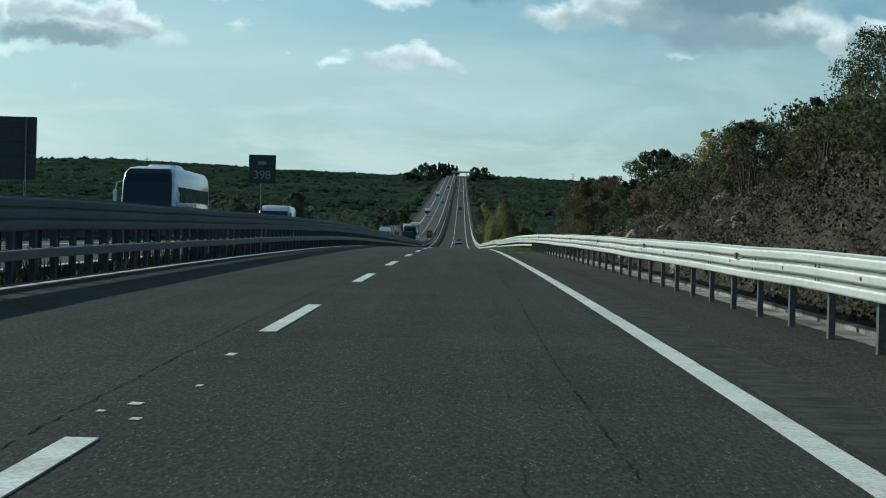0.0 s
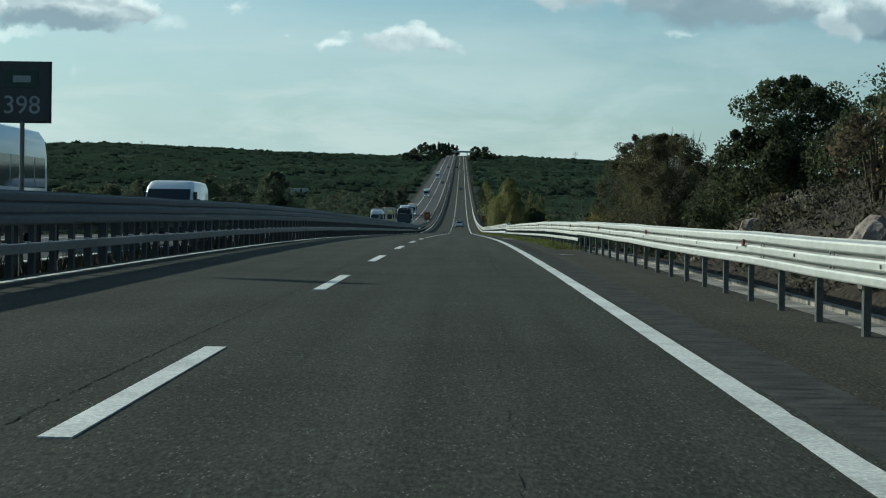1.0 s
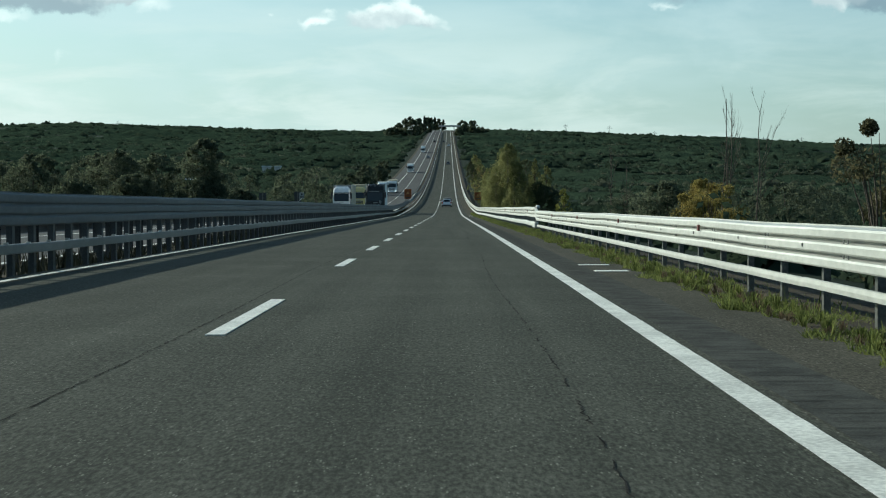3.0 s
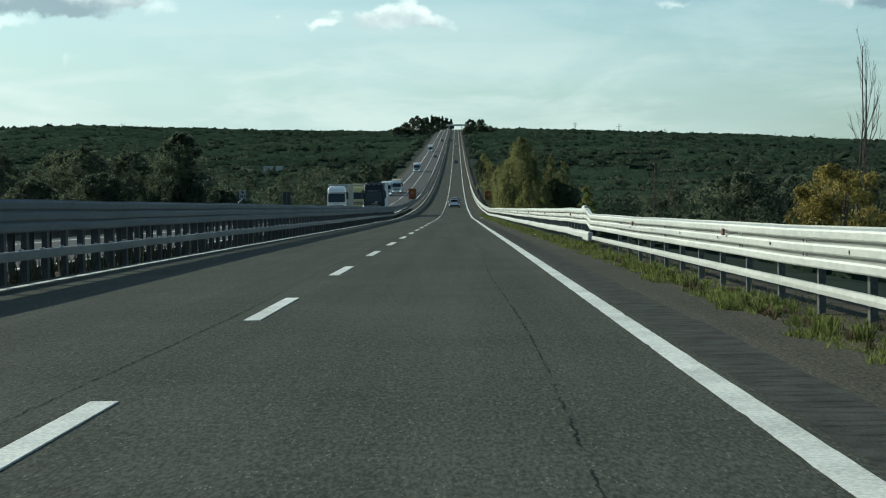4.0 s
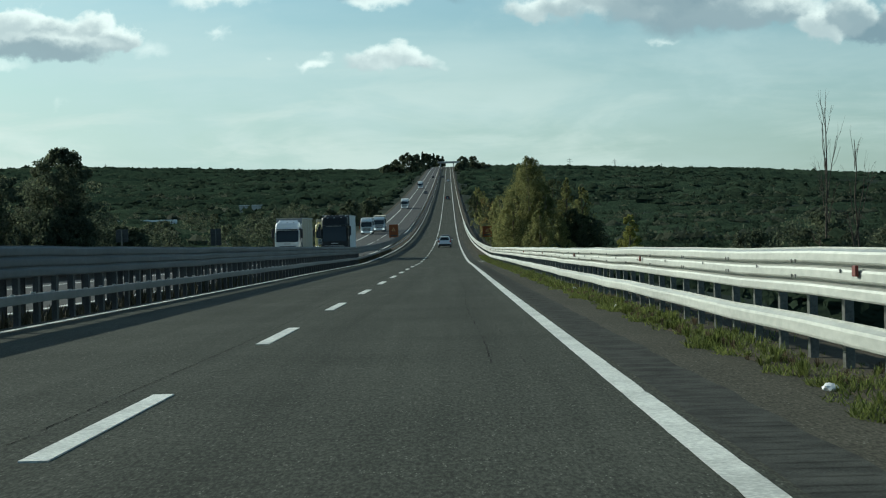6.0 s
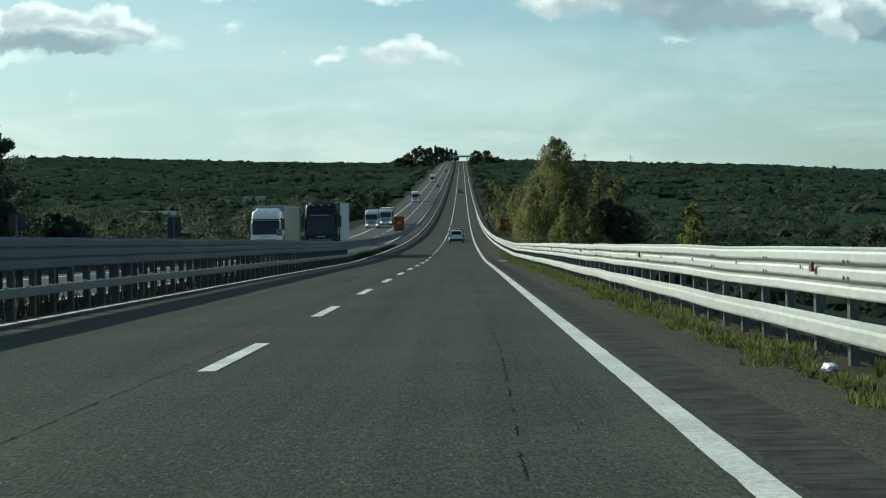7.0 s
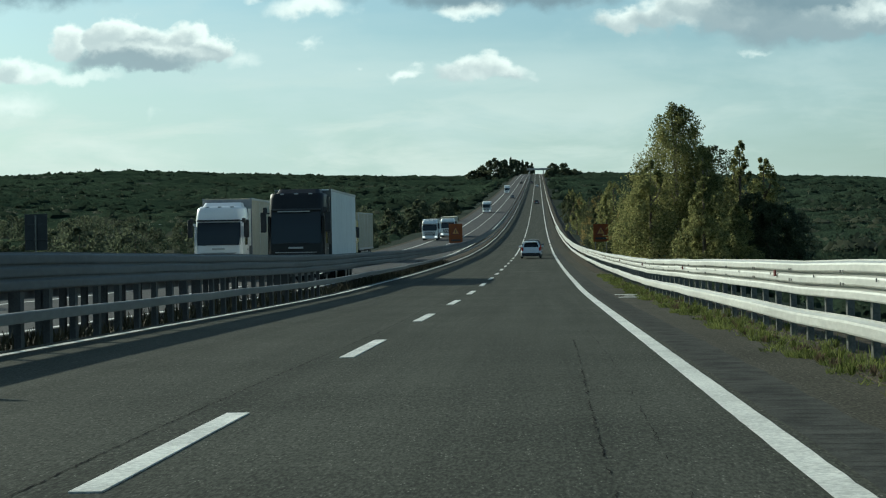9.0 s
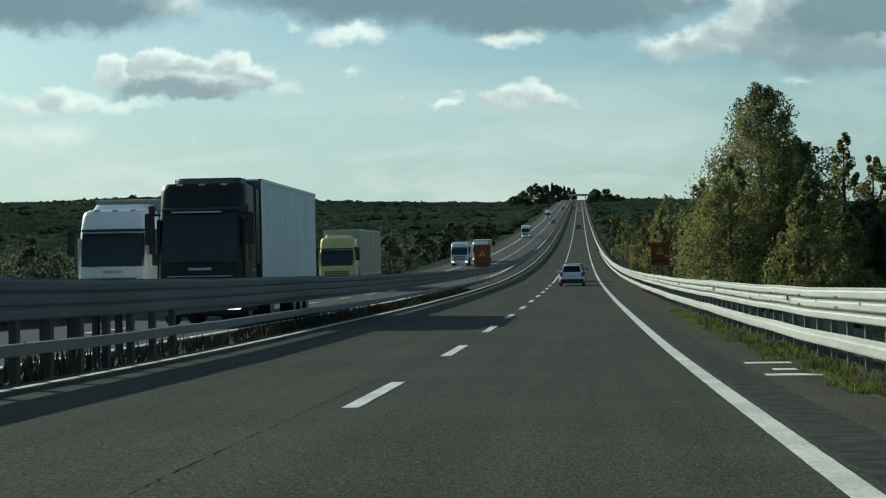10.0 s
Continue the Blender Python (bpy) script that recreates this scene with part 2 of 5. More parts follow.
def leaf_material(name, dark, light, through=0.35, scale=0.5, bump=0.0, bands=False):
    m = bpy.data.materials.new(name)
    m.use_nodes = True
    n = Net(m.node_tree)
    geo = n.node("ShaderNodeNewGeometry")
    f = n.math("ADD", n.math("MULTIPLY", n.noise(geo.outputs["Position"], scale, 3.0), 0.9), n.math("MULTIPLY", geo.outputs["Random Per Island"], 0.3 if bump else 0.55))
    if bands:
        # strips of lower and higher scrub lying across the land, and single bushes
        mp = n.node("ShaderNodeMapping")
        n.put(mp.inputs["Vector"], geo.outputs["Position"])
        mp.inputs["Scale"].default_value = (0.3, 1.0, 1.0)
        f = n.math("ADD", n.math("MULTIPLY", n.noise(mp.outputs[0], scale, 5.0, 0.6), 0.85), n.math("MULTIPLY", n.noise(geo.outputs["Position"], scale * 18, 3.0, 0.65), 0.5))
    col = n.mix(n.ramp(f, 0.4, 1.0), rgb(*dark), rgb(*light))
    b = n.node("ShaderNodeBsdfPrincipled")
    n.put(b.inputs["Base Color"], col)
    b.inputs["Roughness"].default_value = 0.75
    b.inputs["Specular IOR Level"].default_value = 0.0 if bump else 0.12
    if bump:
        bp = n.node("ShaderNodeBump")
        bp.inputs["Strength"].default_value, bp.inputs["Distance"].default_value = 1.0, bump
        n.put(bp.inputs["Height"], n.noise(geo.outputs["Position"], 1.1, 4.0, 0.65))
        n.put(b.inputs["Normal"], bp.outputs[0])
    t = n.node("ShaderNodeBsdfTranslucent")
    n.put(t.inputs[0], col)
    mixer = n.node("ShaderNodeMixShader")
    mixer.inputs[0].default_value = through
    n.put(mixer.inputs[1], b.outputs[0]), n.put(mixer.inputs[2], t.outputs[0])
    n.put(n.node("ShaderNodeOutputMaterial").inputs[0], mixer.outputs[0])
    return m


def glass_material(name, tint=(0.02, 0.025, 0.03), level=0.3):
    m = bpy.data.materials.new(name)
    m.use_nodes = True
    n = Net(m.node_tree)
    b = n.node("ShaderNodeBsdfPrincipled")
    b.inputs["Base Color"].default_value = rgb(*tint)
    b.inputs["Roughness"].default_value = 0.06
    b.inputs["IOR"].default_value = 1.5
    b.inputs["Specular IOR Level"].default_value = level
    n.put(n.node("ShaderNodeOutputMaterial").inputs[0], b.outputs[0])
    return m


def lamp_material(name, colour, strength):
    m = bpy.data.materials.new(name)
    m.use_nodes = True
    n = Net(m.node_tree)
    b = n.node("ShaderNodeBsdfPrincipled")
    b.inputs["Base Color"].default_value = rgb(*colour)
    b.inputs["Roughness"].default_value = 0.15
    b.inputs["Emission Color"].default_value = rgb(*colour)
    b.inputs["Emission Strength"].default_value = strength
    n.put(n.node("ShaderNodeOutputMaterial").inputs[0], b.outputs[0])
    return m


def asphalt_material(name, dark, light):
    """Porous asphalt: stone grain drawn out along the road, wheel-track streaks, blotches and pale chips."""
    m = bpy.data.materials.new(name)
    m.use_nodes = True
    n = Net(m.node_tree)
    co = n.node("ShaderNodeNewGeometry").outputs["Position"]
    part = n.node("ShaderNodeSeparateXYZ")
    n.put(part.inputs[0], co)
    px, py, _ = part.outputs
    streak = n.noise(n.xyz(n.math("MULTIPLY", px, 1.6), n.math("MULTIPLY", py, 0.03), 0.0), 1.0, 4.0, 0.6)
    blotch = n.noise(co, 0.35, 4.0, 0.6)
    lie = n.xyz(px, n.math("MULTIPLY", py, 0.24), 0.0)
    stone = n.noise(lie, 44.0, 3.0, 0.7)
    coarse = n.noise(lie, 17.0, 3.0, 0.7)
    f = n.math("ADD", n.math("ADD", n.math("MULTIPLY", streak, 0.16), n.math("MULTIPLY", blotch, 0.12)), n.math("ADD", n.math("MULTIPLY", stone, 0.54), n.math("MULTIPLY", coarse, 0.18)))
    col = n.mix(n.ramp(f, 0.37, 0.67), rgb(*dark), rgb(*light))
    # darker over the first stretch, rising to full tone near y = 118
    start_tone = n.ramp(n.math("MULTIPLY_ADD", blotch, 14.0, py), 40.0, 118.0, 0.76, 1.0)
    col = n.mix(1.0, col, n.xyz(start_tone, start_tone, start_tone), "MULTIPLY")
    side = n.ramp(n.math("MULTIPLY_ADD", blotch, 0.2, px), 3.95, 4.15)
    col = n.mix(n.math("MULTIPLY", side, 0.75), col, n.mix(1.0, col, rgb(1.1, 0.98, 0.93), "MULTIPLY"))
    vor = n.node("ShaderNodeTexVoronoi")
    n.put(vor.inputs["Vector"], lie)
    vor.inputs["Scale"].default_value = 46.0
    chip = n.math("MULTIPLY", n.ramp(vor.outputs["Distance"], 0.32, 0.12), n.ramp(n.noise(lie, 11.0, 3.0), 0.46, 0.64))
    col = n.mix(n.math("MULTIPLY", chip, 0.5), col, rgb(*(2.6 * c for c in light)))
    b = n.node("ShaderNodeBsdfPrincipled")
    n.put(b.inputs["Base Color"], col)
    b.inputs["Roughness"].default_value, b.inputs["Specular IOR Level"].default_value = 0.85, 0.022
    n.put(n.node("ShaderNodeOutputMaterial").inputs[0], b.outputs[0])
    return m


M = {
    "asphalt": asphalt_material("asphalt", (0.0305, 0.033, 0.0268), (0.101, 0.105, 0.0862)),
    "asphalt_far": asphalt_material("asphalt_worn", (0.07, 0.07, 0.068), (0.12, 0.12, 0.115)),
    "rumble": material("rumble_asphalt", (0.025, 0.027, 0.0245), (0.076, 0.079, 0.07), 0.95, fine=60, bump=0.004, local=False, shine=0.05),
    "groove": material("groove_asphalt", (0.023, 0.0245, 0.022), (0.066, 0.068, 0.06), 0.95, fine=60, local=False, shine=0.05),
    # median posts: their backlit darkness is put into the steel colour
    "post_shaded": material("shaded_post_steel", (0.025, 0.027, 0.027), (0.065, 0.068, 0.066), 0.65, 0.1, scale=4, fine=30),
    "crack": material("crack_tar", (0.014, 0.014, 0.014), (0.05, 0.05, 0.048), 1.0, fine=40, local=False, shine=0.0),
    "paint": material("road_paint", (0.36, 0.36, 0.32), (0.8, 0.8, 0.72), 0.6, scale=1.2, fine=30, bump=0.002, bump_scale=70, local=False, patch=0.4),
    "zinc": material("galvanised_steel", (0.32, 0.33, 0.305), (0.47, 0.48, 0.44), 0.55, 0.25, scale=0.8, fine=14, local=False, spread=0.06, stretch=(1, 0.3, 1)),
    # two median steels, darkened to carry the shade on the barrier's near face
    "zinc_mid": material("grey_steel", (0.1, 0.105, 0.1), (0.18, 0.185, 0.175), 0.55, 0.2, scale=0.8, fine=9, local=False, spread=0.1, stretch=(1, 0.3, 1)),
    "zinc_shaded": material("shaded_steel", (0.07, 0.076, 0.078), (0.13, 0.137, 0.139), 0.6, 0.1, scale=0.8, fine=9, local=False, spread=0.1, stretch=(1, 0.3, 1), shine=0.3),
    "post": material("post_steel", (0.09, 0.093, 0.088), (0.2, 0.2, 0.185), 0.45, 0.8, scale=4, fine=30),
    "bolt": material("bolt_steel", (0.12, 0.12, 0.12), (0.25, 0.25, 0.24), 0.5, 0.7),
    "red": material("red_reflector", (0.09, 0.018, 0.012), (0.17, 0.03, 0.02), 0.5),
    "soil": material("verge_soil", (0.03, 0.026, 0.018), (0.085, 0.072, 0.05), 0.95, scale=0.8, fine=25, bump=0.02, bump_scale=20, local=False, shine=0.1),
    "land": material("macchia_ground", (0.01, 0.018, 0.011), (0.02, 0.03, 0.0175), 0.95, scale=0.03, fine=0.4, bump=0.3, bump_scale=0.5, local=False, patch=0.6, shine=0.05),
    "bank": material("cutting_earth", (0.016, 0.014, 0.01), (0.062, 0.05, 0.037), 0.95, scale=0.5, fine=5, bump=0.15, bump_scale=3.0, local=False, shine=0.1),
    "rock": material("limestone", (0.11, 0.085, 0.068), (0.3, 0.25, 0.21), 0.9, scale=0.8, fine=9, bump=0.08, bump_scale=6.0, local=False, shine=0.2),
    "gutter": material("gutter_concrete", (0.045, 0.042, 0.034), (0.4, 0.37, 0.31), 0.9, scale=0.8, fine=7, bump=0.01, local=False, patch=0.7),
    "bark": material("bark", (0.045, 0.034, 0.025), (0.14, 0.11, 0.08), 0.9, scale=2, fine=20, bump=0.02, bump_scale=14),
    "bark_pale": material("pale_bark", (0.12, 0.1, 0.08), (0.3, 0.26, 0.22), 0.9, scale=2, fine=20),
    "macchia": leaf_material("macchia_leaves", (0.03, 0.046, 0.03), (0.058, 0.078, 0.049), 0.35, 0.012, 0.1),
    "maquis": leaf_material("maquis_canopy", (0.0175, 0.03, 0.0195), (0.05, 0.071, 0.0435), 0.0, 0.014, 0.5, True),
    "holm": leaf_material("evergreen_leaves", (0.036, 0.047, 0.024), (0.1, 0.112, 0.058), 0.5, 0.35),
    "oak": leaf_material("downy_oak_leaves", (0.044, 0.047, 0.024), (0.125, 0.115, 0.062), 0.5, 0.4),
    "scrub": leaf_material("dry_scrub_leaves", (0.05, 0.042, 0.028), (0.15, 0.118, 0.075), 0.5, 0.4),
    "dry": leaf_material("dry_grass_blades", (0.024, 0.024, 0.014), (0.074, 0.068, 0.04), 0.0, 0.4),
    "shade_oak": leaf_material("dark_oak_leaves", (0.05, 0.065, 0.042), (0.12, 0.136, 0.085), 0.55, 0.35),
    "lime": leaf_material("pale_poplar_leaves", (0.15, 0.16, 0.04), (0.4, 0.39, 0.12), 0.5, 0.5),
    "autumn": leaf_material("autumn_leaves", (0.12, 0.1, 0.04), (0.36, 0.28, 0.11), 0.55, 0.4),
    "yellow": leaf_material("yellow_leaves", (0.1, 0.088, 0.024), (0.36, 0.29, 0.09), 0.4, 0.5),
    "poplar": leaf_material("poplar_leaves", (0.075, 0.09, 0.036), (0.29, 0.285, 0.115), 0.55, 0.3),
    "grass": leaf_material("grass_blades", (0.05, 0.068, 0.018), (0.2, 0.225, 0.07), 0.45, 0.9),
    "white": material("white_paint", (0.68, 0.69, 0.68), (0.73, 0.74, 0.73), 0.35, gloss=0.6, scale=0.7, fine=12),
    "silverwhite": material("pearl_white_paint", (0.6, 0.62, 0.64), (0.72, 0.74, 0.76), 0.3, 0.1, gloss=0.8, scale=0.7, fine=12),
    "black": material("black_paint", (0.008, 0.008, 0.009), (0.016, 0.017, 0.018), 0.5, gloss=0.1, scale=0.9, fine=12, shine=0.25),
    "darkgrey": material("dark_grey_paint", (0.05, 0.055, 0.06), (0.09, 0.095, 0.1), 0.3, 0.3, gloss=0.7),
    "cream": material("yellow_cab_paint", (0.55, 0.42, 0.14), (0.72, 0.58, 0.24), 0.4, gloss=0.4),
    "beige": material("beige_tarpaulin", (0.35, 0.31, 0.22), (0.5, 0.45, 0.33), 0.75, scale=0.6, fine=9),
    "box": material("white_box_panel", (0.6, 0.62, 0.61), (0.74, 0.76, 0.75), 0.5, scale=0.5, fine=10),
    "greybox": material("grey_tarpaulin", (0.16, 0.17, 0.18), (0.26, 0.27, 0.28), 0.7, scale=0.5, fine=10),
    "rubber": material("tyre_rubber", (0.012, 0.012, 0.012), (0.03, 0.03, 0.03), 0.85),
    "trim": material("black_plastic", (0.012, 0.012, 0.013), (0.03, 0.03, 0.032), 0.6),
    "rim": material("wheel_metal", (0.3, 0.3, 0.3), (0.5, 0.5, 0.5), 0.35, 0.8),
    "glass": glass_material("dark_window_glass"),
    "coach_glass": glass_material("coach_side_glass", (0.06, 0.068, 0.07), 1.0),
    "taillight": material("red_lens", (0.3, 0.02, 0.015), (0.45, 0.04, 0.03), 0.2),
    "headlight": lamp_material("headlight_glass", (1.0, 0.95, 0.85), 1.2),
    "orange": material("orange_board", (0.17, 0.05, 0.016), (0.25, 0.078, 0.024), 0.6, scale=1.0, fine=20, shine=0.2),
    "signback": material("sign_back_metal", (0.03, 0.033, 0.035), (0.07, 0.075, 0.08), 0.55, 0.3, scale=1.2, fine=20),
    "signgreen": material("green_sign_sheet", (0.005, 0.022, 0.015), (0.009, 0.036, 0.024), 0.45),
    "signdark": material("dark_sign_sheet", (0.015, 0.018, 0.02), (0.035, 0.038, 0.04), 0.45),
    "field": material("amber_sign_field", (0.42, 0.2, 0.05), (0.5, 0.26, 0.07), 0.6),
    "signtext": material("worn_sign_letters", (0.2, 0.21, 0.2), (0.34, 0.35, 0.34), 0.6),
    "signwhite": material("white_sign_sheet", (0.6, 0.62, 0.62), (0.78, 0.8, 0.8), 0.5),
    # marker plates: white sheet greyed, the shade on it set into the colour
    "plate": material("shaded_plate_sheet", (0.2, 0.22, 0.21), (0.3, 0.32, 0.31), 0.55),
    "concrete": material("bridge_concrete", (0.3, 0.29, 0.27), (0.5, 0.48, 0.45), 0.85, scale=0.4, fine=4),
}

# ---------------------------------------------------------------- builders


def mesh_of(name, verts, faces, mat, smooth=False):
    me = bpy.data.meshes.new(name)
    me.from_pydata([tuple(v) for v in verts], [], [tuple(f) for f in faces])
    me.materials.append(mat)
    if smooth:
        me.polygons.foreach_set("use_smooth", [True] * len(me.polygons))
    me.update()
    return me


def fast_mesh(name, verts, quads, mat, smooth=False, normals=None):
    """A mesh from arrays of points and of quads (or triangles), with shading normals of its own for soft foliage."""
    verts, quads = np.asarray(verts, dtype=np.float32), np.asarray(quads, dtype=np.int32)
    me = bpy.data.meshes.new(name)
    k = quads.shape[1]
    me.vertices.add(len(verts))
    me.vertices.foreach_set("co", verts.ravel())
    me.loops.add(quads.size)
    me.loops.foreach_set("vertex_index", quads.ravel())
    me.polygons.add(len(quads))
    me.polygons.foreach_set("loop_start", np.arange(len(quads), dtype=np.int32) * k)
    me.materials.append(mat)
    me.polygons.foreach_set("use_smooth", np.full(len(quads), smooth, dtype=bool))
    me.update(calc_edges=True)
    me.validate()
    if normals is not None:
        me.polygons.foreach_set("use_smooth", np.full(len(quads), True, dtype=bool))
        own = me.attributes.new("custom_normal", "FLOAT_VECTOR", "POINT")
        own.data.foreach_set("vector", np.asarray(normals, dtype=np.float32).ravel())
        me.update()
    return me


def bm_mesh(name, bm, mat, smooth=False):
    me = bpy.data.meshes.new(name)
    bm.normal_update()
    bm.to_mesh(me)
    bm.free()
    me.materials.append(mat)
    if smooth:
        me.polygons.foreach_set("use_smooth", [True] * len(me.polygons))
        me.set_sharp_from_angle(angle=radians(32))
    return me


def part(name, data, mat, parent, label="", at=None, smooth=False):
    """ONE mesh object under a thing or a part. data: a bmesh or a mesh."""
    me = data if isinstance(data, bpy.types.Mesh) else bm_mesh(name, data, mat, smooth)
    ob = new(name, me)
    ob.parent = parent
    if at is not None:
        ob.matrix_basis = at if isinstance(at, Matrix) else Matrix.Translation(at)
    return tagged(ob, label)


def thing(name, at, label, category, group="", kind=""):
    e = new(name)
    e.empty_display_size = 0.3
    e.matrix_basis = at if isinstance(at, Matrix) else Matrix.Translation(at)
    return tagged(e, label, category, group, kind)


def box_bm(x0, x1, y0, y1, z0, z1, bevel=0.0, seg=2, bm=None):
    own = bmesh.new()
    bmesh.ops.create_cube(own, size=1.0)
    for v in own.verts:
        v.co = Vector(((x0 + x1) / 2 + v.co.x * (x1 - x0), (y0 + y1) / 2 + v.co.y * (y1 - y0), (z0 + z1) / 2 + v.co.z * (z1 - z0)))
    if bevel:
        bmesh.ops.bevel(own, geom=own.edges[:], offset=bevel, segments=seg, affect="EDGES", profile=0.6)
    if bm is None:
        return own
    me = bpy.data.meshes.new("join")
    own.to_mesh(me)
    own.free()
    bm.from_mesh(me)
    bpy.data.meshes.remove(me)
    return bm


def loft(sections, close=True, cap=True):
    """A skin over rings of points, ring after ring."""
    bm = bmesh.new()
    rings = [[bm.verts.new(p) for p in s] for s in sections]
    k = len(rings[0])
    for a, b in zip(rings, rings[1:]):
        for i in range(k if close else k - 1):
            j = (i + 1) % k
            bm.faces.new((a[i], a[j], b[j], b[i]))
    if cap and close:
        bm.faces.new(rings[0][::-1]), bm.faces.new(rings[-1])
    bmesh.ops.recalc_face_normals(bm, faces=bm.faces[:])
    return bm


def tube(path, radii, sides=7):
    """A tapered tube along a path, as arrays."""
    vs, fs = [], []
    n = len(path)
    for i, (p, r) in enumerate(zip(path, radii)):
        p = Vector(p)
        d = (Vector(path[min(i + 1, n - 1)]) - Vector(path[max(i - 1, 0)])).normalized()
        a = d.orthogonal().normalized()
        b = d.cross(a)
        for k in range(sides):
            w = 2 * math.pi * k / sides
            vs.append(p + (a * math.cos(w) + b * math.sin(w)) * r)
    for i in range(n - 1):
        for k in range(sides):
            j = (k + 1) % sides
            fs.append((i * sides + k, i * sides + j, (i + 1) * sides + j, (i + 1) * sides + k))
    return vs, fs


def merge(pieces):
    vs, fs = [], []
    for v, f in pieces:
        o = len(vs)
        vs += list(v)
        fs += [tuple(i + o for i in q) for q in f]
    return vs, fs


# ---------------------------------------------------------------- ground and road
GRID_X = np.concatenate([-np.geomspace(3600, 60, 34), np.arange(-54, -18, 4.5), [-18.2, -17.6, -7.2, -6.9, -6.0, -5.3, -5.0, 0, 5.2, 5.9, 6.4, 7.2], np.arange(8, 44, 2.0), np.geomspace(46, 3600, 38)])
GRID_Y = np.concatenate([np.arange(-300, -20, 20), np.arange(-20, 130, 2.5), np.arange(130, 460, 8), np.geomspace(460, 4700, 62)])


def smooth01(v, a, b):
    t = np.clip((np.asarray(v, float) - a) / (b - a), 0, 1)
    return t * t * (3 - 2 * t)


def rough(x, y, size):
    """Gentle waves of the land."""
    x, y = np.asarray(x, float) / size, np.asarray(y, float) / size
    return np.sin(x * 1.7 + 1.3 * np.sin(y * 0.9)) * 0.5 + np.sin(y * 1.3 + 0.8 * np.sin(x * 1.1 + 2)) * 0.35 + np.sin((x + y) * 2.9) * 0.15


def land_z(x, y):
    x, y = np.asarray(x, float), np.asarray(y, float)
    z = road_z(y)
    left, right = smooth01(-x, 17.8, 34), smooth01(x, 6.2, 24)
    edge = np.where(x < 0, left, right)
    drop = -0.12 - edge * np.where(x < 0, 2.6, 2.8 - 1.2 * smooth01(y, 330, 480))
    far = smooth01(np.abs(x), 40, 400)
    hill = smooth01(y, 420, 1500)
    drop = drop + far * (rough(x, y, 160) * (1.0 + 5.0 * hill)) + edge * rough(x, y, 17) * 0.35
    # the skyline falls gently away to the right
    drop = drop - hill * far * np.where(x > 0, 9 + 0.016 * np.minimum(np.abs(x), 1500), -9.0 + 0.004 * np.abs(x))
    # the cutting beside the start of the road
    cut = (1 - smooth01(y, 72, 90)) * (0.42 * smooth01(x, 7.0, 9.8) + 0.58 * smooth01(x, 9.5, 17))
    top = 6.2 - 1.8 * smooth01(y, 30, 84) + 0.35 * rough(x, y, 5.0)
    return z + drop * (1 - cut) + cut * top


xs, ys = np.meshgrid(GRID_X, GRID_Y)
zs = land_z(xs, ys)
nx, ny = len(GRID_X), len(GRID_Y)
idx = np.arange(nx * ny).reshape(ny, nx)
quads = np.stack([idx[:-1, :-1], idx[:-1, 1:], idx[1:, 1:], idx[1:, :-1]], -1).reshape(-1, 4)
ground = new("ground", fast_mesh("ground", np.stack([xs, ys, zs], -1).reshape(-1, 3), quads, M["land"], True))
ground.data.materials.append(M["bank"])
ground.data.materials.append(M["soil"])
mx, my = xs[:-1, :-1].ravel(), ys[:-1, :-1].ravel()
which = np.where((mx > 6.3) & (mx < 40) & (my < 96), 1, np.where((mx > -19) & (mx < 8), 2, 0))
ground.data.polygons.foreach_set("material_index", which.astype(np.int32))
tagged(ground, "dark green scrubland rising to a low ridge", "ground", kind="structure")

ROAD_STEPS = np.concatenate([np.arange(-60, 460, 4.0), np.arange(460, 2110, 20.0)])


def strip(name, x0, x1, mat, lift=0.0, steps=None, thick=0.0, wobble=0.0):
    """A ribbon along the road from x0 to x1."""
    st = ROAD_STEPS if steps is None else steps
    z = road_z(st) + lift
    a, b = np.stack([np.full(len(st), x0), st, z], -1), np.stack([np.full(len(st), x1), st, z], -1)
    if wobble:
        w = wobble * (rough(st, st * 0.3, 1.7) + 0.7 * rough(st * 0.7, st, 6.0))
        a[:, 0] += w
        b[:, 0] += w + wobble * 0.7 * np.sin(st * 3.1)
    n = len(st)
    rows, vs = [a, b], np.concatenate([a, b])
    fs = [(i, n + i, n + i + 1, i + 1) for i in range(n - 1)]
    if thick:
        c, d = a - (0, 0, thick), b - (0, 0, thick)
        vs = np.concatenate([a, b, c, d])
        fs += [(2 * n + i, i, i + 1, 2 * n + i + 1) for i in range(n - 1)] + [(n + i, 3 * n + i, 3 * n + i + 1, n + i + 1) for i in range(n - 1)]
    return fast_mesh(name, vs, fs, mat)


EDGE_R, EDGE_L = 3.75, -4.62
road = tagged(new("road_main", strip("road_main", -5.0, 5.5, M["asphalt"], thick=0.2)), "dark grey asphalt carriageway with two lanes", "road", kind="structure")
tagged(new("shoulder", strip("shoulder", 5.5, 6.02, M["asphalt"], -0.006, np.arange(-60, 101, 4.0), 0.2)), "asphalt shoulder under the guard rail", "road", kind="structure")
road_other = tagged(new("road_oncoming", strip("road_oncoming", -17.0, -6.6, M["asphalt_far"], thick=0.2)), "grey asphalt carriageway of the oncoming traffic", "road", kind="structure")

fine_steps = np.concatenate([np.arange(-40, 330, 0.35), np.arange(330, 1500, 8.0)])


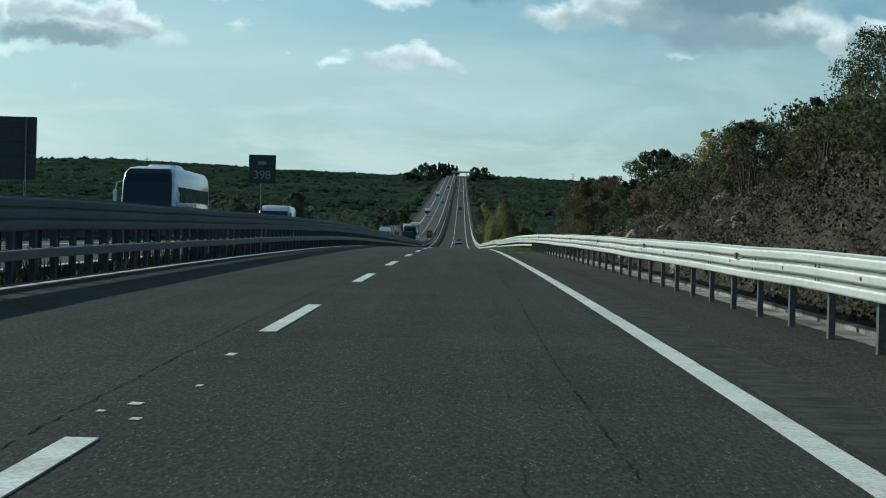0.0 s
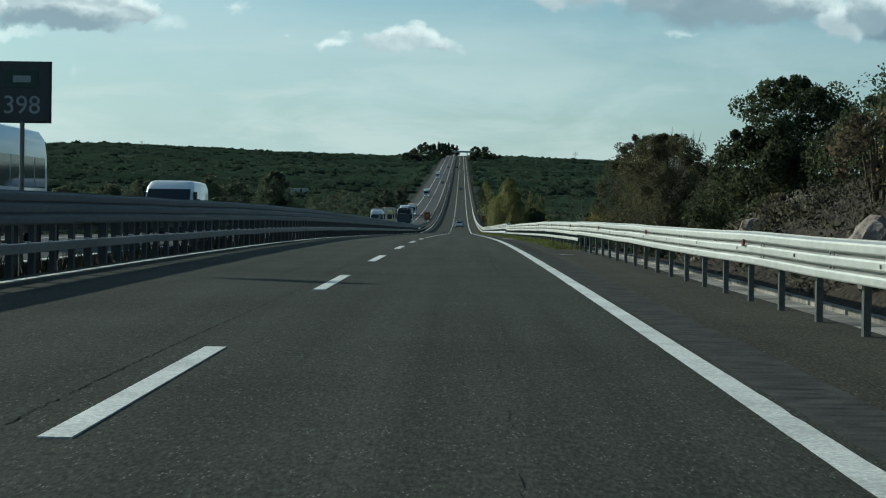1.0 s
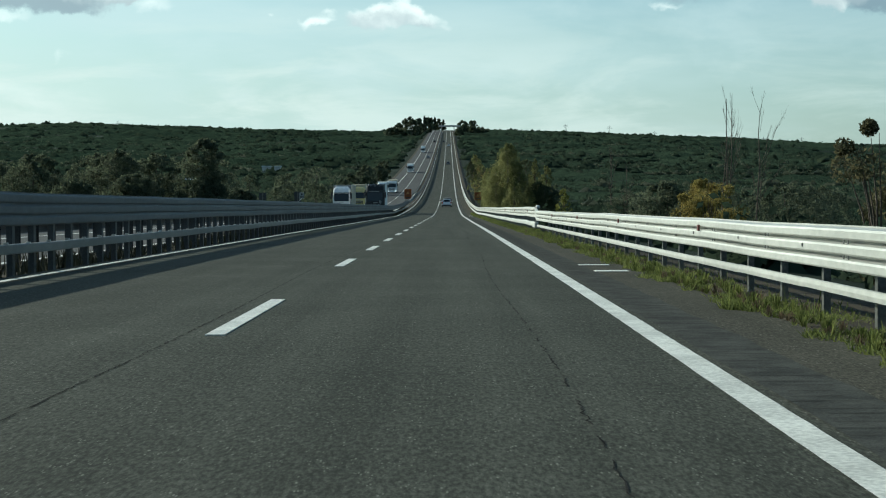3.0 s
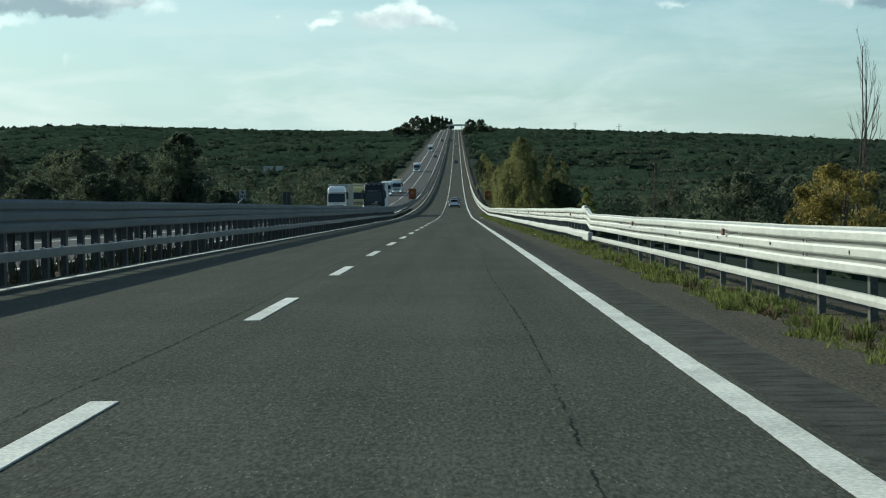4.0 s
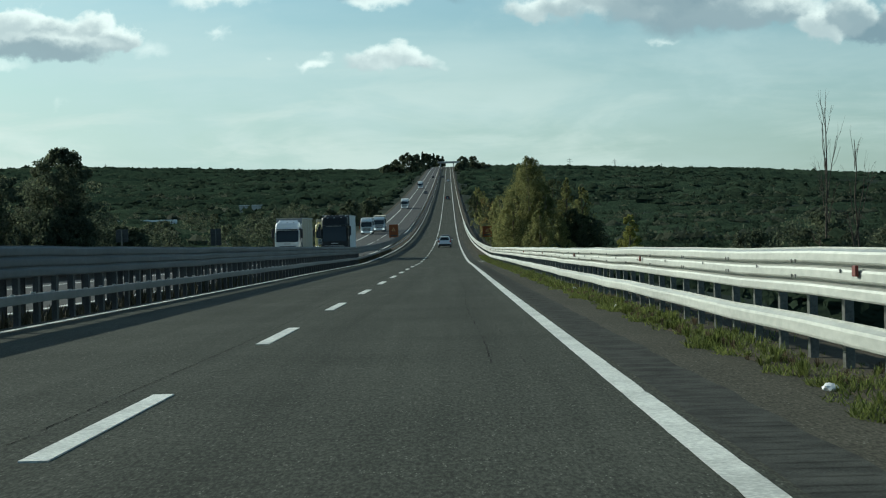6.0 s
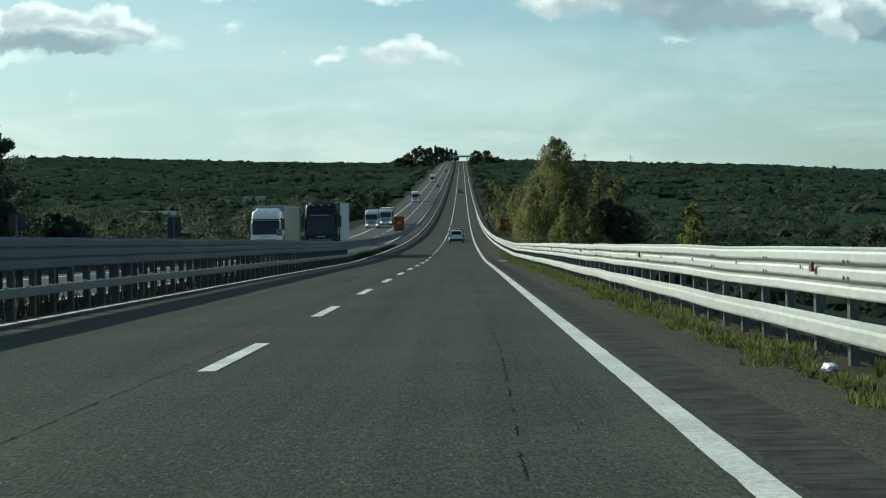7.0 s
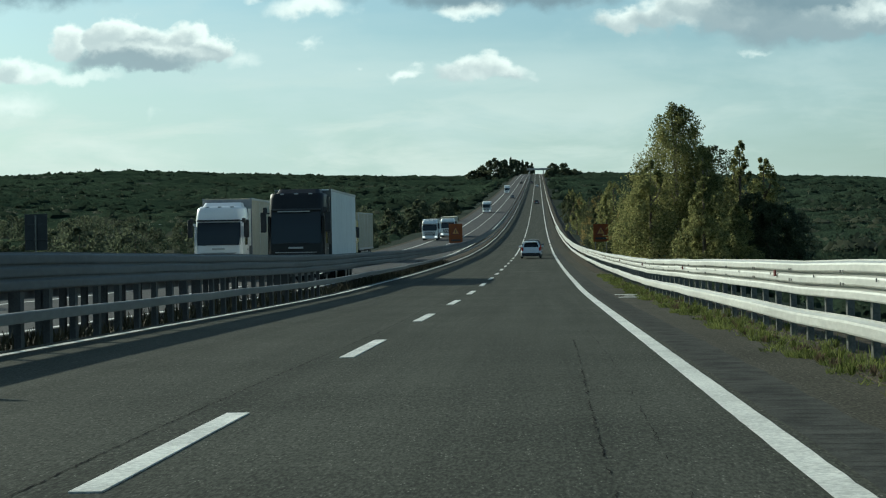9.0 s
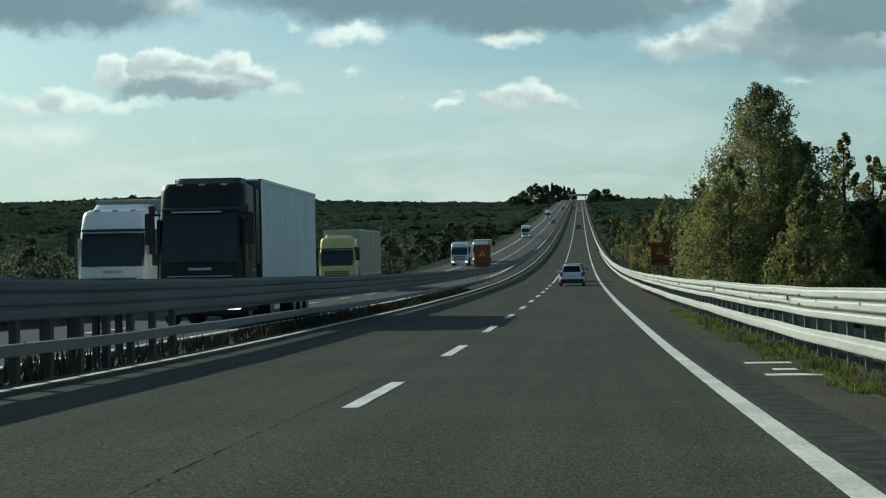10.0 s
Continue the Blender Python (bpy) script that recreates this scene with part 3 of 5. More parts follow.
def worn_line(x0, x1):
    """An edge line with slightly ragged, chipped borders near the camera's way."""
    st = np.concatenate([np.arange(-30, 345, 0.3), np.arange(345, 2100, 15.0)])
    r = np.random.default_rng(5)
    n = len(st)
    a, b = x0 + r.normal(size=n) * 0.0016, x1 + r.normal(size=n) * 0.0016
    bite = r.uniform(size=n) < 0.03
    a[bite] += r.uniform(0.003, 0.012, bite.sum())
    bite = r.uniform(size=n) < 0.03
    b[bite] -= r.uniform(0.003, 0.012, bite.sum())
    z = road_z(st) + 0.006
    vs = np.concatenate([np.stack([a, st, z], -1), np.stack([b, st, z], -1)])
    return fast_mesh("road_edge_line", vs, [(i, n + i, n + i + 1, i + 1) for i in range(n - 1)], M["paint"])


part("road_edge_line", worn_line(EDGE_R - 0.1, EDGE_R + 0.1), None, road, "broad white edge line with worn borders")
part("road_edge_line", strip("road_edge_line", EDGE_L - 0.12, EDGE_L + 0.03, M["paint"], 0.006), None, road, "broad white edge line")
part("road_edge_line", strip("road_edge_line", -6.95, -6.72, M["paint"], 0.006), None, road_other, "broad white edge line")
part("road_edge_line", strip("road_edge_line", -14.25, -14.0, M["paint"], 0.006), None, road_other, "broad white edge line")



def crack(x0, wide, spans, gap, seed):
    """A jagged, broken crack along the road."""
    r = np.random.default_rng(seed)
    pieces = []
    for y0, y1 in spans:
        y, x = y0, x0
        while y < y1:
            n = int(r.integers(6, 22))
            st = y + np.cumsum(r.uniform(0.03, 0.11, n))
            xs_ = x0 + 0.05 * np.sin(st * 0.21 + seed) + r.normal(size=n) * 0.008
            w = wide * r.uniform(0.35, 1.25, n)
            w[0] = w[-1] = 0.003
            z = road_z(st) + 0.004
            vs = [(a - c / 2, b, d) for a, b, c, d in zip(xs_, st, w, z)] + [(a + c / 2, b, d) for a, b, c, d in zip(xs_, st, w, z)]
            pieces.append((vs, [(i, n + i, n + i + 1, i + 1) for i in range(n - 1)]))
            y = st[-1] + r.uniform(0.0, gap)
    return fast_mesh("joint_crack", *merge(pieces), M["crack"])


part("joint_crack", crack(-0.33, 0.012, [(-10, 340)], 0.12, 1), None, road, "dark cracked lane joint")
part("joint_crack", crack(2.7, 0.012, [(-10, 40), (66, 190), (205, 296)], 0.7, 2), None, road, "dark cracked joint")
part("joint_crack", crack(3.03, 0.006, [(205, 300)], 1.8, 3), None, road, "thin dark crack")
part("joint_crack", crack(2.2, 0.006, [(0, 90)], 3.0, 4), None, road, "thin dark crack")

DASHES = [(y, 5.62) for y in (-29.5, -14.0, 1.9, 15.9, 30.6, 44.5, 60.4, 74.8, 89.8, 105.2, 120.5)] + [(149.6 + 12 * i, 4.5) for i in range(-1, 24)]


def dash_mesh(long):
    bm = box_bm(-0.085, 0.085, 0, long, -0.004, 0.006)
    return bm_mesh("lane_dash", bm, M["paint"])


dash_data = {5.62: dash_mesh(5.62), 4.5: dash_mesh(4.5)}
for y, long in DASHES:
    tilt = math.degrees(math.atan2(float(road_z(y + long) - road_z(y)), long))
    part("lane_dash", dash_data[long], None, road, at=pose(0, y, float(road_z(y)) + 0.004, tilt))
    if y < 436:
        part("lane_dash", dash_data[long], None, road_other, at=pose(-10.45, y + 3, float(road_z(y + 3)) + 0.004, tilt))

part("lane_line", strip("lane_line", -0.075, 0.075, M["paint"], 0.006, np.concatenate([np.arange(438, 560, 4.0), np.arange(560, 2100, 15.0)])), None, road, "solid white lane line on the climb")
part("lane_line", strip("lane_line", -10.525, -10.375, M["paint"], 0.006, np.concatenate([np.arange(438, 560, 4.0), np.arange(560, 2100, 15.0)])), None, road_other, "solid white lane line on the climb")
for y, bars in ((322.6, ((4.52, 5.22, 0.0, 0.45), (4.75, 5.05, 1.3, 1.75), (4.55, 5.2, 3.2, 3.65))), (134.5, ((4.45, 5.0, 0.0, 0.5), (4.4, 4.95, 3.0, 3.4))), (84.4, ((4.6, 4.9, 0.9, 1.0), (4.75, 5.1, 0.2, 0.3)))):
    for x0, x1, ya, yb in bars:
        part("shoulder_mark", box_bm(x0, x1, ya, yb, -0.002, 0.004), M["paint"], road, "short white shoulder mark", at=(0, y, float(road_z(y)) + 0.004))

# flecks of worn paint in the overtaking lane
for x, y, w, long in ((0.02, 12.9, 0.07, 0.3), (-0.04, 9.1, 0.08, 0.16), (0.1, 8.35, 0.06, 0.12), (0.16, 10.3, 0.04, 0.14), (-0.16, 8.7, 0.05, 0.1)):
    part("paint_fleck", box_bm(-w / 2, w / 2, 0, long, -0.002, 0.003, 0.0015, 1), M["paint"], road, at=(x, y, float(road_z(y)) + 0.003))

# milled rumble strip beside the edge line: a darker band with shallow grooves
part("rumble_band", strip("rumble_band", 3.93, 4.46, M["rumble"], 0.003, fine_steps, 0.0, 0.02), None, road, "dark milled band beside the edge line")
ribs = []
for y in np.arange(-10, 345, 0.29) + 0.04 * np.sin(np.arange(-10, 345, 0.29) * 9.0):
    z = float(road_z(y))
    x0, x1 = 3.99 + 0.05 * math.sin(y * 5), 4.38 + 0.07 * math.sin(y * 3.3)
    ribs.append(([(x0, y, z + 0.004), (x1, y, z + 0.004), (x1, y + 0.07, z + 0.004), (x0, y + 0.07, z + 0.004), (x0 + 0.02, y + 0.025, z + 0.006), (x1 - 0.02, y + 0.025, z + 0.006), (x1 - 0.02, y + 0.045, z + 0.006), (x0 + 0.02, y + 0.045, z + 0.006)],
                 [(0, 1, 5, 4), (1, 2, 6, 5), (2, 3, 7, 6), (3, 0, 4, 7), (4, 5, 6, 7)]))
tagged(part("rumble_ribs", fast_mesh("rumble_ribs", *merge(ribs), M["groove"]), None, road, "dark milled rumble ribs"), kind="stuff")

# ---------------------------------------------------------------- guard rails


def wave_profile(top, bottom, waves, depth, face):
    """Outline of a corrugated beam across the road: a folded sheet; face is the side towards which it bulges."""
    pts = []
    h = (top - bottom) / waves
    pts.append((0.0, bottom))
    for k in range(waves):
        b = bottom + k * h
        pts += [(depth * face * 0.9, b + 0.1 * h), (depth * face, b + 0.2 * h), (depth * face * 0.98, b + 0.62 * h), (depth * face * 0.86, b + 0.76 * h), (0.0, b + 0.9 * h), (0.0, b + h)]
    return pts


def beam_mesh(name, profile, long, mat, steps=1, rise=0.0):
    """A beam of the given outline along y, 4 mm thick."""
    off = 0.004
    ring = [(x, z) for x, z in profile]
    back = [(x - off if profile[2][0] > 0 else x + off, z) for x, z in profile[::-1]]
    full = ring + back
    k = len(full)
    vs = [(x, long * s / steps, z + rise * s / steps) for s in range(steps + 1) for x, z in full]
    fs = [(s * k + i, s * k + (i + 1) % k, (s + 1) * k + (i + 1) % k, (s + 1) * k + i) for s in range(steps) for i in range(k)]
    return fast_mesh(name, vs, fs, mat)


def c_post(name, low, high, mat, w=0.1, d=0.06, turn=1):
    t = 0.006
    out = [(-w / 2, 0), (w / 2, 0), (w / 2, d), (w / 2 - t, d), (w / 2 - t, t), (-w / 2 + t, t), (-w / 2 + t, d), (-w / 2, d)]
    rings = [[(p[1] * turn, p[0], z) for p in out] for z in (low, high)]
    return bm_mesh(name, loft(rings), mat)


def slope_pose(x, y, lift=0.0, span=4.0):
    t = math.degrees(math.atan2(float(road_z(y + span) - road_z(y)), span))
    return pose(x, y, float(road_z(y)) + lift, t)


def sag(y):
    """How far a rail has settled or been knocked out of line."""
    return 0.011 * math.sin(y * 0.61) * math.sin(y * 0.173 + 0.8) + 0.006 * math.sin(y * 1.37 + 2.0)


def rail_run(root, x, y0, y1, mesh, step, name, lift=0.0):
    y = y0
    while y < y1 - 0.1:
        a, b = lift + sag(y), lift + sag(y + step)
        t = math.degrees(math.atan2(float(road_z(y + step) - road_z(y)) + b - a, step))
        swing = math.degrees(math.atan2(sag(3 * y + 3 * step) - sag(3 * y), step))
        part(name, mesh, None, root, at=pose(x + sag(3 * y), y, float(road_z(y)) + a, t, 0, -swing))
        y += step


# barrier beside the hard shoulder, first stretch
rail_a = thing("guard_rail", (0, 0, 0), "silver three-wave steel guard rail on closely set posts", "guard rail", "roadside guard rails")
beam_a = beam_mesh("beam", wave_profile(0.91, 0.48, 3, 0.08, -1), 4.03, M["zinc"])
rail_run(rail_a, 5.72, -5.6, 178.3, beam_a, 4.0, "beam")
post_a = c_post("post", -0.3, 0.86, M["post"], 0.1, 0.07)
for i in range(83):
    y = -9 + i * 2.2
    part("post", post_a, None, rail_a, at=(5.76, y, float(road_z(y))))
low_a = beam_mesh("lower_rail", [(0, 0.3), (-0.025, 0.305), (-0.03, 0.35), (-0.025, 0.395), (0, 0.4)], 4.02, M["zinc"])
for i in range(22):
    y = 91.5 + i * 4.0
    part("lower_rail", low_a, None, rail_a, "flat lower rail", at=slope_pose(5.68, y, -0.012 * i * 0.5 if i < 10 else -0.06))
# the step up to the taller stretch
ramp_a = beam_mesh("beam", wave_profile(0.91, 0.48, 3, 0.08, -1), 1.5, M["zinc"], 1, 0.15)
part("beam", ramp_a, None, rail_a, "sloping transition beam", at=slope_pose(5.72, 178.35))
cap = box_bm(-0.09, 0.06, 0, 2.1, 0.2, 0.44, 0.05)
part("end_cap", cap, M["zinc"], rail_a, "boxy galvanised end piece", at=slope_pose(5.64, 178.0))

bolt_data = bm_mesh("bolt", box_bm(-0.012, 0.0, -0.018, 0.018, -0.018, 0.018, 0.004, 1), M["bolt"])
BOLT_AT = ((0.12, 0.0), (0.12, 0.14), (0.3, 0.0), (0.3, 0.14), (2.2, 0.07))


def bolts_and_reflectors(root, x, y0, y1, zb, zr, every):
    y = y0
    k = 0
    while y < y1:
        for by, bz in BOLT_AT:
            part("bolt", bolt_data, None, root, at=(x, y + by, float(road_z(y + by)) + zb + bz))
        if k % every == 1:
            part("reflector", box_bm(-0.03, 0.0, 1.5, 1.62, zr - 0.045, zr + 0.045, 0.008), M["red"], root, "small red-brown reflector", at=slope_pose(x - 0.01, y))
        y += 4.0
        k += 1


bolts_and_reflectors(rail_a, 5.638, -6.8, 174, 0.62, 0.77, 3)
# second, taller stretch
rail_b = thing("guard_rail", (0, 0, 0), "tall silver guard rail with a separate lower wave rail", "guard rail", "roadside guard rails")
beam_b = beam_mesh("beam", wave_profile(1.07, 0.62, 3, 0.08, -1), 4.03, M["zinc"])
low_b = beam_mesh("lower_rail", wave_profile(0.46, 0.25, 1, 0.06, -1), 4.03, M["zinc"])
rail_run(rail_b, 5.72, 179.8, 619, beam_b, 4.0, "beam")
rail_run(rail_b, 5.62, 180.0, 620, low_b, 4.0, "lower_rail")
post_b = c_post("post", -0.3, 1.02, M["post"], 0.12, 0.08)
for i in range(150):
    y = 180.6 + i * 1.5
    part("post", post_b, None, rail_b, at=(5.78, y, float(road_z(y))))
beam_far = beam_mesh("beam", wave_profile(1.07, 0.62, 3, 0.08, -1), 20.05, M["zinc"])
rail_run(rail_b, 5.72, 620, 1900, beam_far, 20.0, "beam")

bolts_and_reflectors(rail_b, 5.632, 180.3, 400, 0.8, 0.88, 4)
# median barrier, two faces
for face, xb, top, low, text in ((1, -5.15, 1.365, 0.8, "tall grey steel median barrier with a lower rail, coloured as shaded"), (-1, -6.35, 0.93, 0.6, "low grey guard rail on the far side of the median, coloured as shaded")):
    rail = thing("median_barrier", (0, 0, 0), text, "guard rail", "median barriers")
    waves = 3 if face > 0 else 2
    beam_m = beam_mesh("beam", wave_profile(top, low, waves, 0.034, face), 4.03, M["zinc_shaded"])
    post_m = c_post("post", -0.3, top - 0.05, M["post_shaded"], 0.18, 0.1, -face)
    rail_run(rail, xb, -12, 560, beam_m, 4.0, "beam")
    for i in range(230):
        y = -11 + i * 1.5
        part("post", post_m, None, rail, at=(xb - 0.05 * face, y, float(road_z(y))))
    far_m = beam_mesh("beam", wave_profile(top, low, waves, 0.034, face), 20.05, M["zinc_shaded"])
    rail_run(rail, xb, 560, 1900, far_m, 20.0, "beam")
    if face < 0:
        continue
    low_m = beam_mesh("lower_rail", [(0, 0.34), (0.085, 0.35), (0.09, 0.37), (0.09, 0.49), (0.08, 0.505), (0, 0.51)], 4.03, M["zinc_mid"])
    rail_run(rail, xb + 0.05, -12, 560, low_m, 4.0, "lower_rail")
    far_l = beam_mesh("lower_rail", wave_profile(0.52, 0.32, 1, 0.07, face), 20.05, M["zinc_shaded"])
    rail_run(rail, xb + 0.05, 560, 1900, far_l, 20.0, "lower_rail")
    # bolts and spacer plates on the lower rail, brighter steel painting in sun glints
    glint_stud = bm_mesh("bolt", box_bm(-0.02, 0.06, -0.03, 0.03, 0.0, 0.035, 0.008, 1), M["zinc"])
    for i in range(200):
        y = -10.6 + i * 1.5
        part("bolt", glint_stud, None, rail, at=(xb + 0.08, y, float(road_z(y)) + 0.505 + sag(y)))

# ---------------------------------------------------------------- vehicles


def ring_rect(x0, x1, y0, y1, z, r, n=5):
    """A rounded rectangle at height z."""
    pts = []
    for cx, cy, a0 in ((x1 - r, y1 - r, 0), (x0 + r, y1 - r, 90), (x0 + r, y0 + r, 180), (x1 - r, y0 + r, 270)):
        for k in range(n + 1):
            a = radians(a0 + 90 * k / n)
            pts.append((cx + r * math.cos(a), cy + r * math.sin(a), z))
    return pts


def wheel(parent, x, y, r, wide, side):
    vs, fs = [], []
    bm = bmesh.new()
    bmesh.ops.create_cone(bm, cap_ends=True, segments=20, radius1=r, radius2=r, depth=wide)
    bmesh.ops.bevel(bm, geom=[e for e in bm.edges if abs(e.verts[0].co.z - e.verts[1].co.z) < 1e-6], offset=0.05 * r / 0.33, segments=2, affect="EDGES")
    bmesh.ops.rotate(bm, verts=bm.verts, matrix=Matrix.Rotation(radians(90), 3, "Y"))
    tyre = part("wheel", bm, M["rubber"], parent, at=(x, y, r), smooth=False)
    bm = bmesh.new()
    bmesh.ops.create_cone(bm, cap_ends=True, segments=16, radius1=r * 0.62, radius2=r * 0.55, depth=0.05)
    bmesh.ops.rotate(bm, verts=bm.verts, matrix=Matrix.Rotation(radians(90 * side), 3, "Y"))
    part("rim", bm, M["rim"], tyre, "grey metal rim", at=(side * wide / 2, 0, 0))


def on_road(x, y, turn=0.0):
    t = math.degrees(math.atan2(float(road_z(y + 2) - road_z(y - 2)), 4))
    return Matrix.Translation((x, y, float(road_z(y)) + 0.004)) @ Matrix.Rotation(radians(t), 4, "X") @ Matrix.Rotation(radians(turn), 4, "Z")


def car(name, at, label, paint, long=4.1, wide=1.76, tall=1.5):
    c = thing(name, at, label, "car", "cars on the road")
    w, h = wide / 2, long / 2
    body = loft([ring_rect(-w * 0.9, w * 0.9, -h + 0.12, h - 0.1, 0.2, 0.2), ring_rect(-w, w, -h, h, 0.38, 0.3), ring_rect(-w, w, -h + 0.02, h - 0.04, 0.68, 0.34), ring_rect(-w * 0.95, w * 0.95, -h + 0.1, h - 0.25, 0.92, 0.36), ring_rect(-w * 0.9, w * 0.9, -h + 0.16, h - 0.7, 0.98, 0.36)])
    part("body", body, paint, c, smooth=True)
    cabin = loft([ring_rect(-w * 0.88, w * 0.88, -h + 0.17, h - 1.0, 0.97, 0.3), ring_rect(-w * 0.76, w * 0.76, -h + 0.4, h - 1.5, tall * 0.86, 0.28), ring_rect(-w * 0.66, w * 0.66, -h + 0.56, h - 1.85, tall * 0.96, 0.26)])
    part("window_band", cabin, M["glass"], c, "dark tinted windows")
    roof = loft([ring_rect(-w * 0.71, w * 0.71, -h + 0.4, h - 1.72, tall * 0.925, 0.26), ring_rect(-w * 0.66, w * 0.66, -h + 0.48, h - 1.8, tall * 0.98, 0.26), ring_rect(-w * 0.46, w * 0.46, -h + 0.75, h - 2.0, tall, 0.22)])
    part("roof", roof, paint, c, smooth=True)
    for s in (-1, 1):
        pillar = loft([[(s * w * 0.9, -h + 0.14, 0.95), (s * w * 0.72, -h + 0.1, 0.95), (s * w * 0.72, -h + 0.4, 0.95), (s * w * 0.9, -h + 0.45, 0.95)],
                       [(s * w * 0.71, -h + 0.39, tall * 0.94), (s * w * 0.58, -h + 0.37, tall * 0.94), (s * w * 0.58, -h + 0.56, tall * 0.94), (s * w * 0.71, -h + 0.61, tall * 0.94)]])
        part("pillar", pillar, paint, c)
        part("tail_light", box_bm(-0.1, 0.1, -0.05, 0.12, -0.15, 0.15, 0.04), M["taillight"], c, "red tail light", at=(s * (w - 0.13), -h + 0.06, 0.83))
        mirror = part("mirror", box_bm(-0.11, 0.11, -0.06, 0.06, -0.07, 0.08, 0.03), paint, c, at=(s * (w + 0.09), h - 1.45, 1.02))
        for y in (-h + 0.72, h - 0.8):
            wheel(c, s * (w - 0.1), y, 0.32, 0.2, s)
    part("bumper", box_bm(-w * 0.92, w * 0.92, -h - 0.05, -h + 0.2, 0.22, 0.5, 0.06), M["trim"], c, "black lower bumper")
    part("plate", box_bm(-0.26, 0.26, -h - 0.02, -h + 0.06, 0.66, 0.77, 0.006), M["signwhite"], c, "blank pale number plate")
    part("spoiler", box_bm(-w * 0.62, w * 0.62, -h + 0.22, -h + 0.5, tall * 0.93, tall * 0.965, 0.015), paint, c)
    return c


car("car", on_road(1.6, 426), "white hatchback driving in the nearside lane", M["silverwhite"], 4.1, 1.78, 1.5)
car("car", on_road(1.7, 444), "dark grey hatchback ahead of the white car", M["darkgrey"], 4.2, 1.78, 1.5)
for x, y, paint, lab in ((1.7, 905, "darkgrey", "dark car far up the hill"), (1.9, 1290, "white", "pale car far up the hill"), (-1.6, 1420, "darkgrey", "dark car in the overtaking lane far up the hill")):
    car("car", on_road(x, y), lab, M[paint])
for x, y, paint, lab in ((-8.6, 1010, "darkgrey", "dark oncoming car far up the hill"), (-8.6, 1420, "black", "black oncoming car near the crest")):
    car("car", on_road(x, y, 180), lab, M[paint])


def truck(at, label, paint, box, box_long=13.0, tall=4.0, glass_z=(1.5, 2.5), top=3.15, square=0.0, small=False, front=None):
    """A truck whose cab looks along -y, with its box behind it."""
    t = thing("truck", at, label, "truck", "trucks in the oncoming queue")
    w = 1.2
    g0, g1 = glass_z
    gm = (g0 + g1) / 2 + 0.15
    cab = loft([ring_rect(-w, w, -0.05, 2.1, 0.42, 0.18), ring_rect(-w, w, -0.1, 2.1, 1.0, 0.2), ring_rect(-w, w, -0.08, 2.1, g0, 0.22), ring_rect(-w, w, 0.02, 2.1, gm, 0.26), ring_rect(-w * 0.99, w * 0.99, 0.12, 2.1, g1 + 0.1, 0.28),
                ring_rect(-w * (0.96 + 0.03 * square), w * (0.96 + 0.03 * square), 0.26 - 0.1 * square, 2.1, top - 0.22, 0.32), ring_rect(-w * (0.92 + 0.06 * square), w * (0.92 + 0.06 * square), 0.36 - 0.12 * square, 2.1, top - 0.08, 0.33), ring_rect(-w * (0.82 + 0.12 * square), w * (0.82 + 0.12 * square), 0.55 - 0.25 * square, 2.1, top, 0.34)])
    part("cab", cab, paint, t, smooth=True)
    glass = loft([[(-1.08 * k, fy, z), (1.08 * k, fy, z), (1.08 * k, fy + 0.3, z), (-1.08 * k, fy + 0.3, z)] for k, fy, z in ((1.0, -0.105, g0), (1.0, -0.005, gm), (0.985, 0.085, g1))])
    bmesh.ops.bevel(glass, geom=glass.edges[:], offset=0.04, segments=2, affect="EDGES")
    wind = part("windscreen", glass, M["glass"], t, "dark glossy windscreen")
    for s in (-1, 1):
        part("wiper", box_bm(-0.35, 0.35, -0.012, 0.012, -0.012, 0.012), M["trim"], wind, at=pose(s * 0.45, -0.125, g0 + 0.06, 0, 4 * s, 0))
    part("sun_visor", box_bm(-1.06, 1.06, -0.16, 0.16, g1 + 0.02, g1 + 0.1, 0.03), M["signback"] if paint is M["black"] else M["trim"], t, at=(0, 0.08, 0))
    part("grille", box_bm(-0.8, 0.8, -0.14, 0.0, 0.78, 1.38, 0.03), M["trim"], t, "black slatted grille")
    for k in range(4):
        part("grille_slat", box_bm(-0.76, 0.76, -0.165, -0.1, 0.84 + 0.13 * k, 0.89 + 0.13 * k, 0.008), M["rim"] if k == 1 else paint, t)
    part("bumper", box_bm(-1.21, 1.21, -0.2, 0.3, 0.3, 0.74, 0.08), paint, t)
    for s in (-1, 1):
        part("headlight", box_bm(-0.19, 0.19, -0.04, 0.08, -0.1, 0.1, 0.03), M["headlight"], t, "lit headlight", at=(s * 0.95, -0.2, 0.58))
        arm = part("mirror", box_bm(-0.13, 0.13, -0.1, 0.1, -0.44, 0.44, 0.06), M["trim"], t, "tall door mirror", at=(s * 1.4, -0.06, gm + 0.1))
        part("mirror_arm", box_bm(-0.14, 0.14, -0.03, 0.03, 0.36, 0.42), M["trim"], arm, at=(-s * 0.16, 0, 0))
        part("side_window", box_bm(-0.012, 0.012, 0.5, 1.35, g0 + 0.05, g1 - 0.1, 0.005), M["glass"], t, at=(s * 1.2, 0, 0))
        part("step", box_bm(-0.06, 0.06, 0.3, 1.6, 0.45, 0.85, 0.03), M["trim"], t, at=(s * 1.17, 0, 0))
        wheel(t, s * 1.02, 1.0, 0.5, 0.3, s)
        wheel(t, s * 1.0, 4.0, 0.5, 0.5, s)
        for k in range(3 if not small else 1):
            wheel(t, s * 1.0, 2.6 + box_long - 4.6 + 1.3 * k if not small else 2.6 + box_long - 2.2, 0.5, 0.4, s)
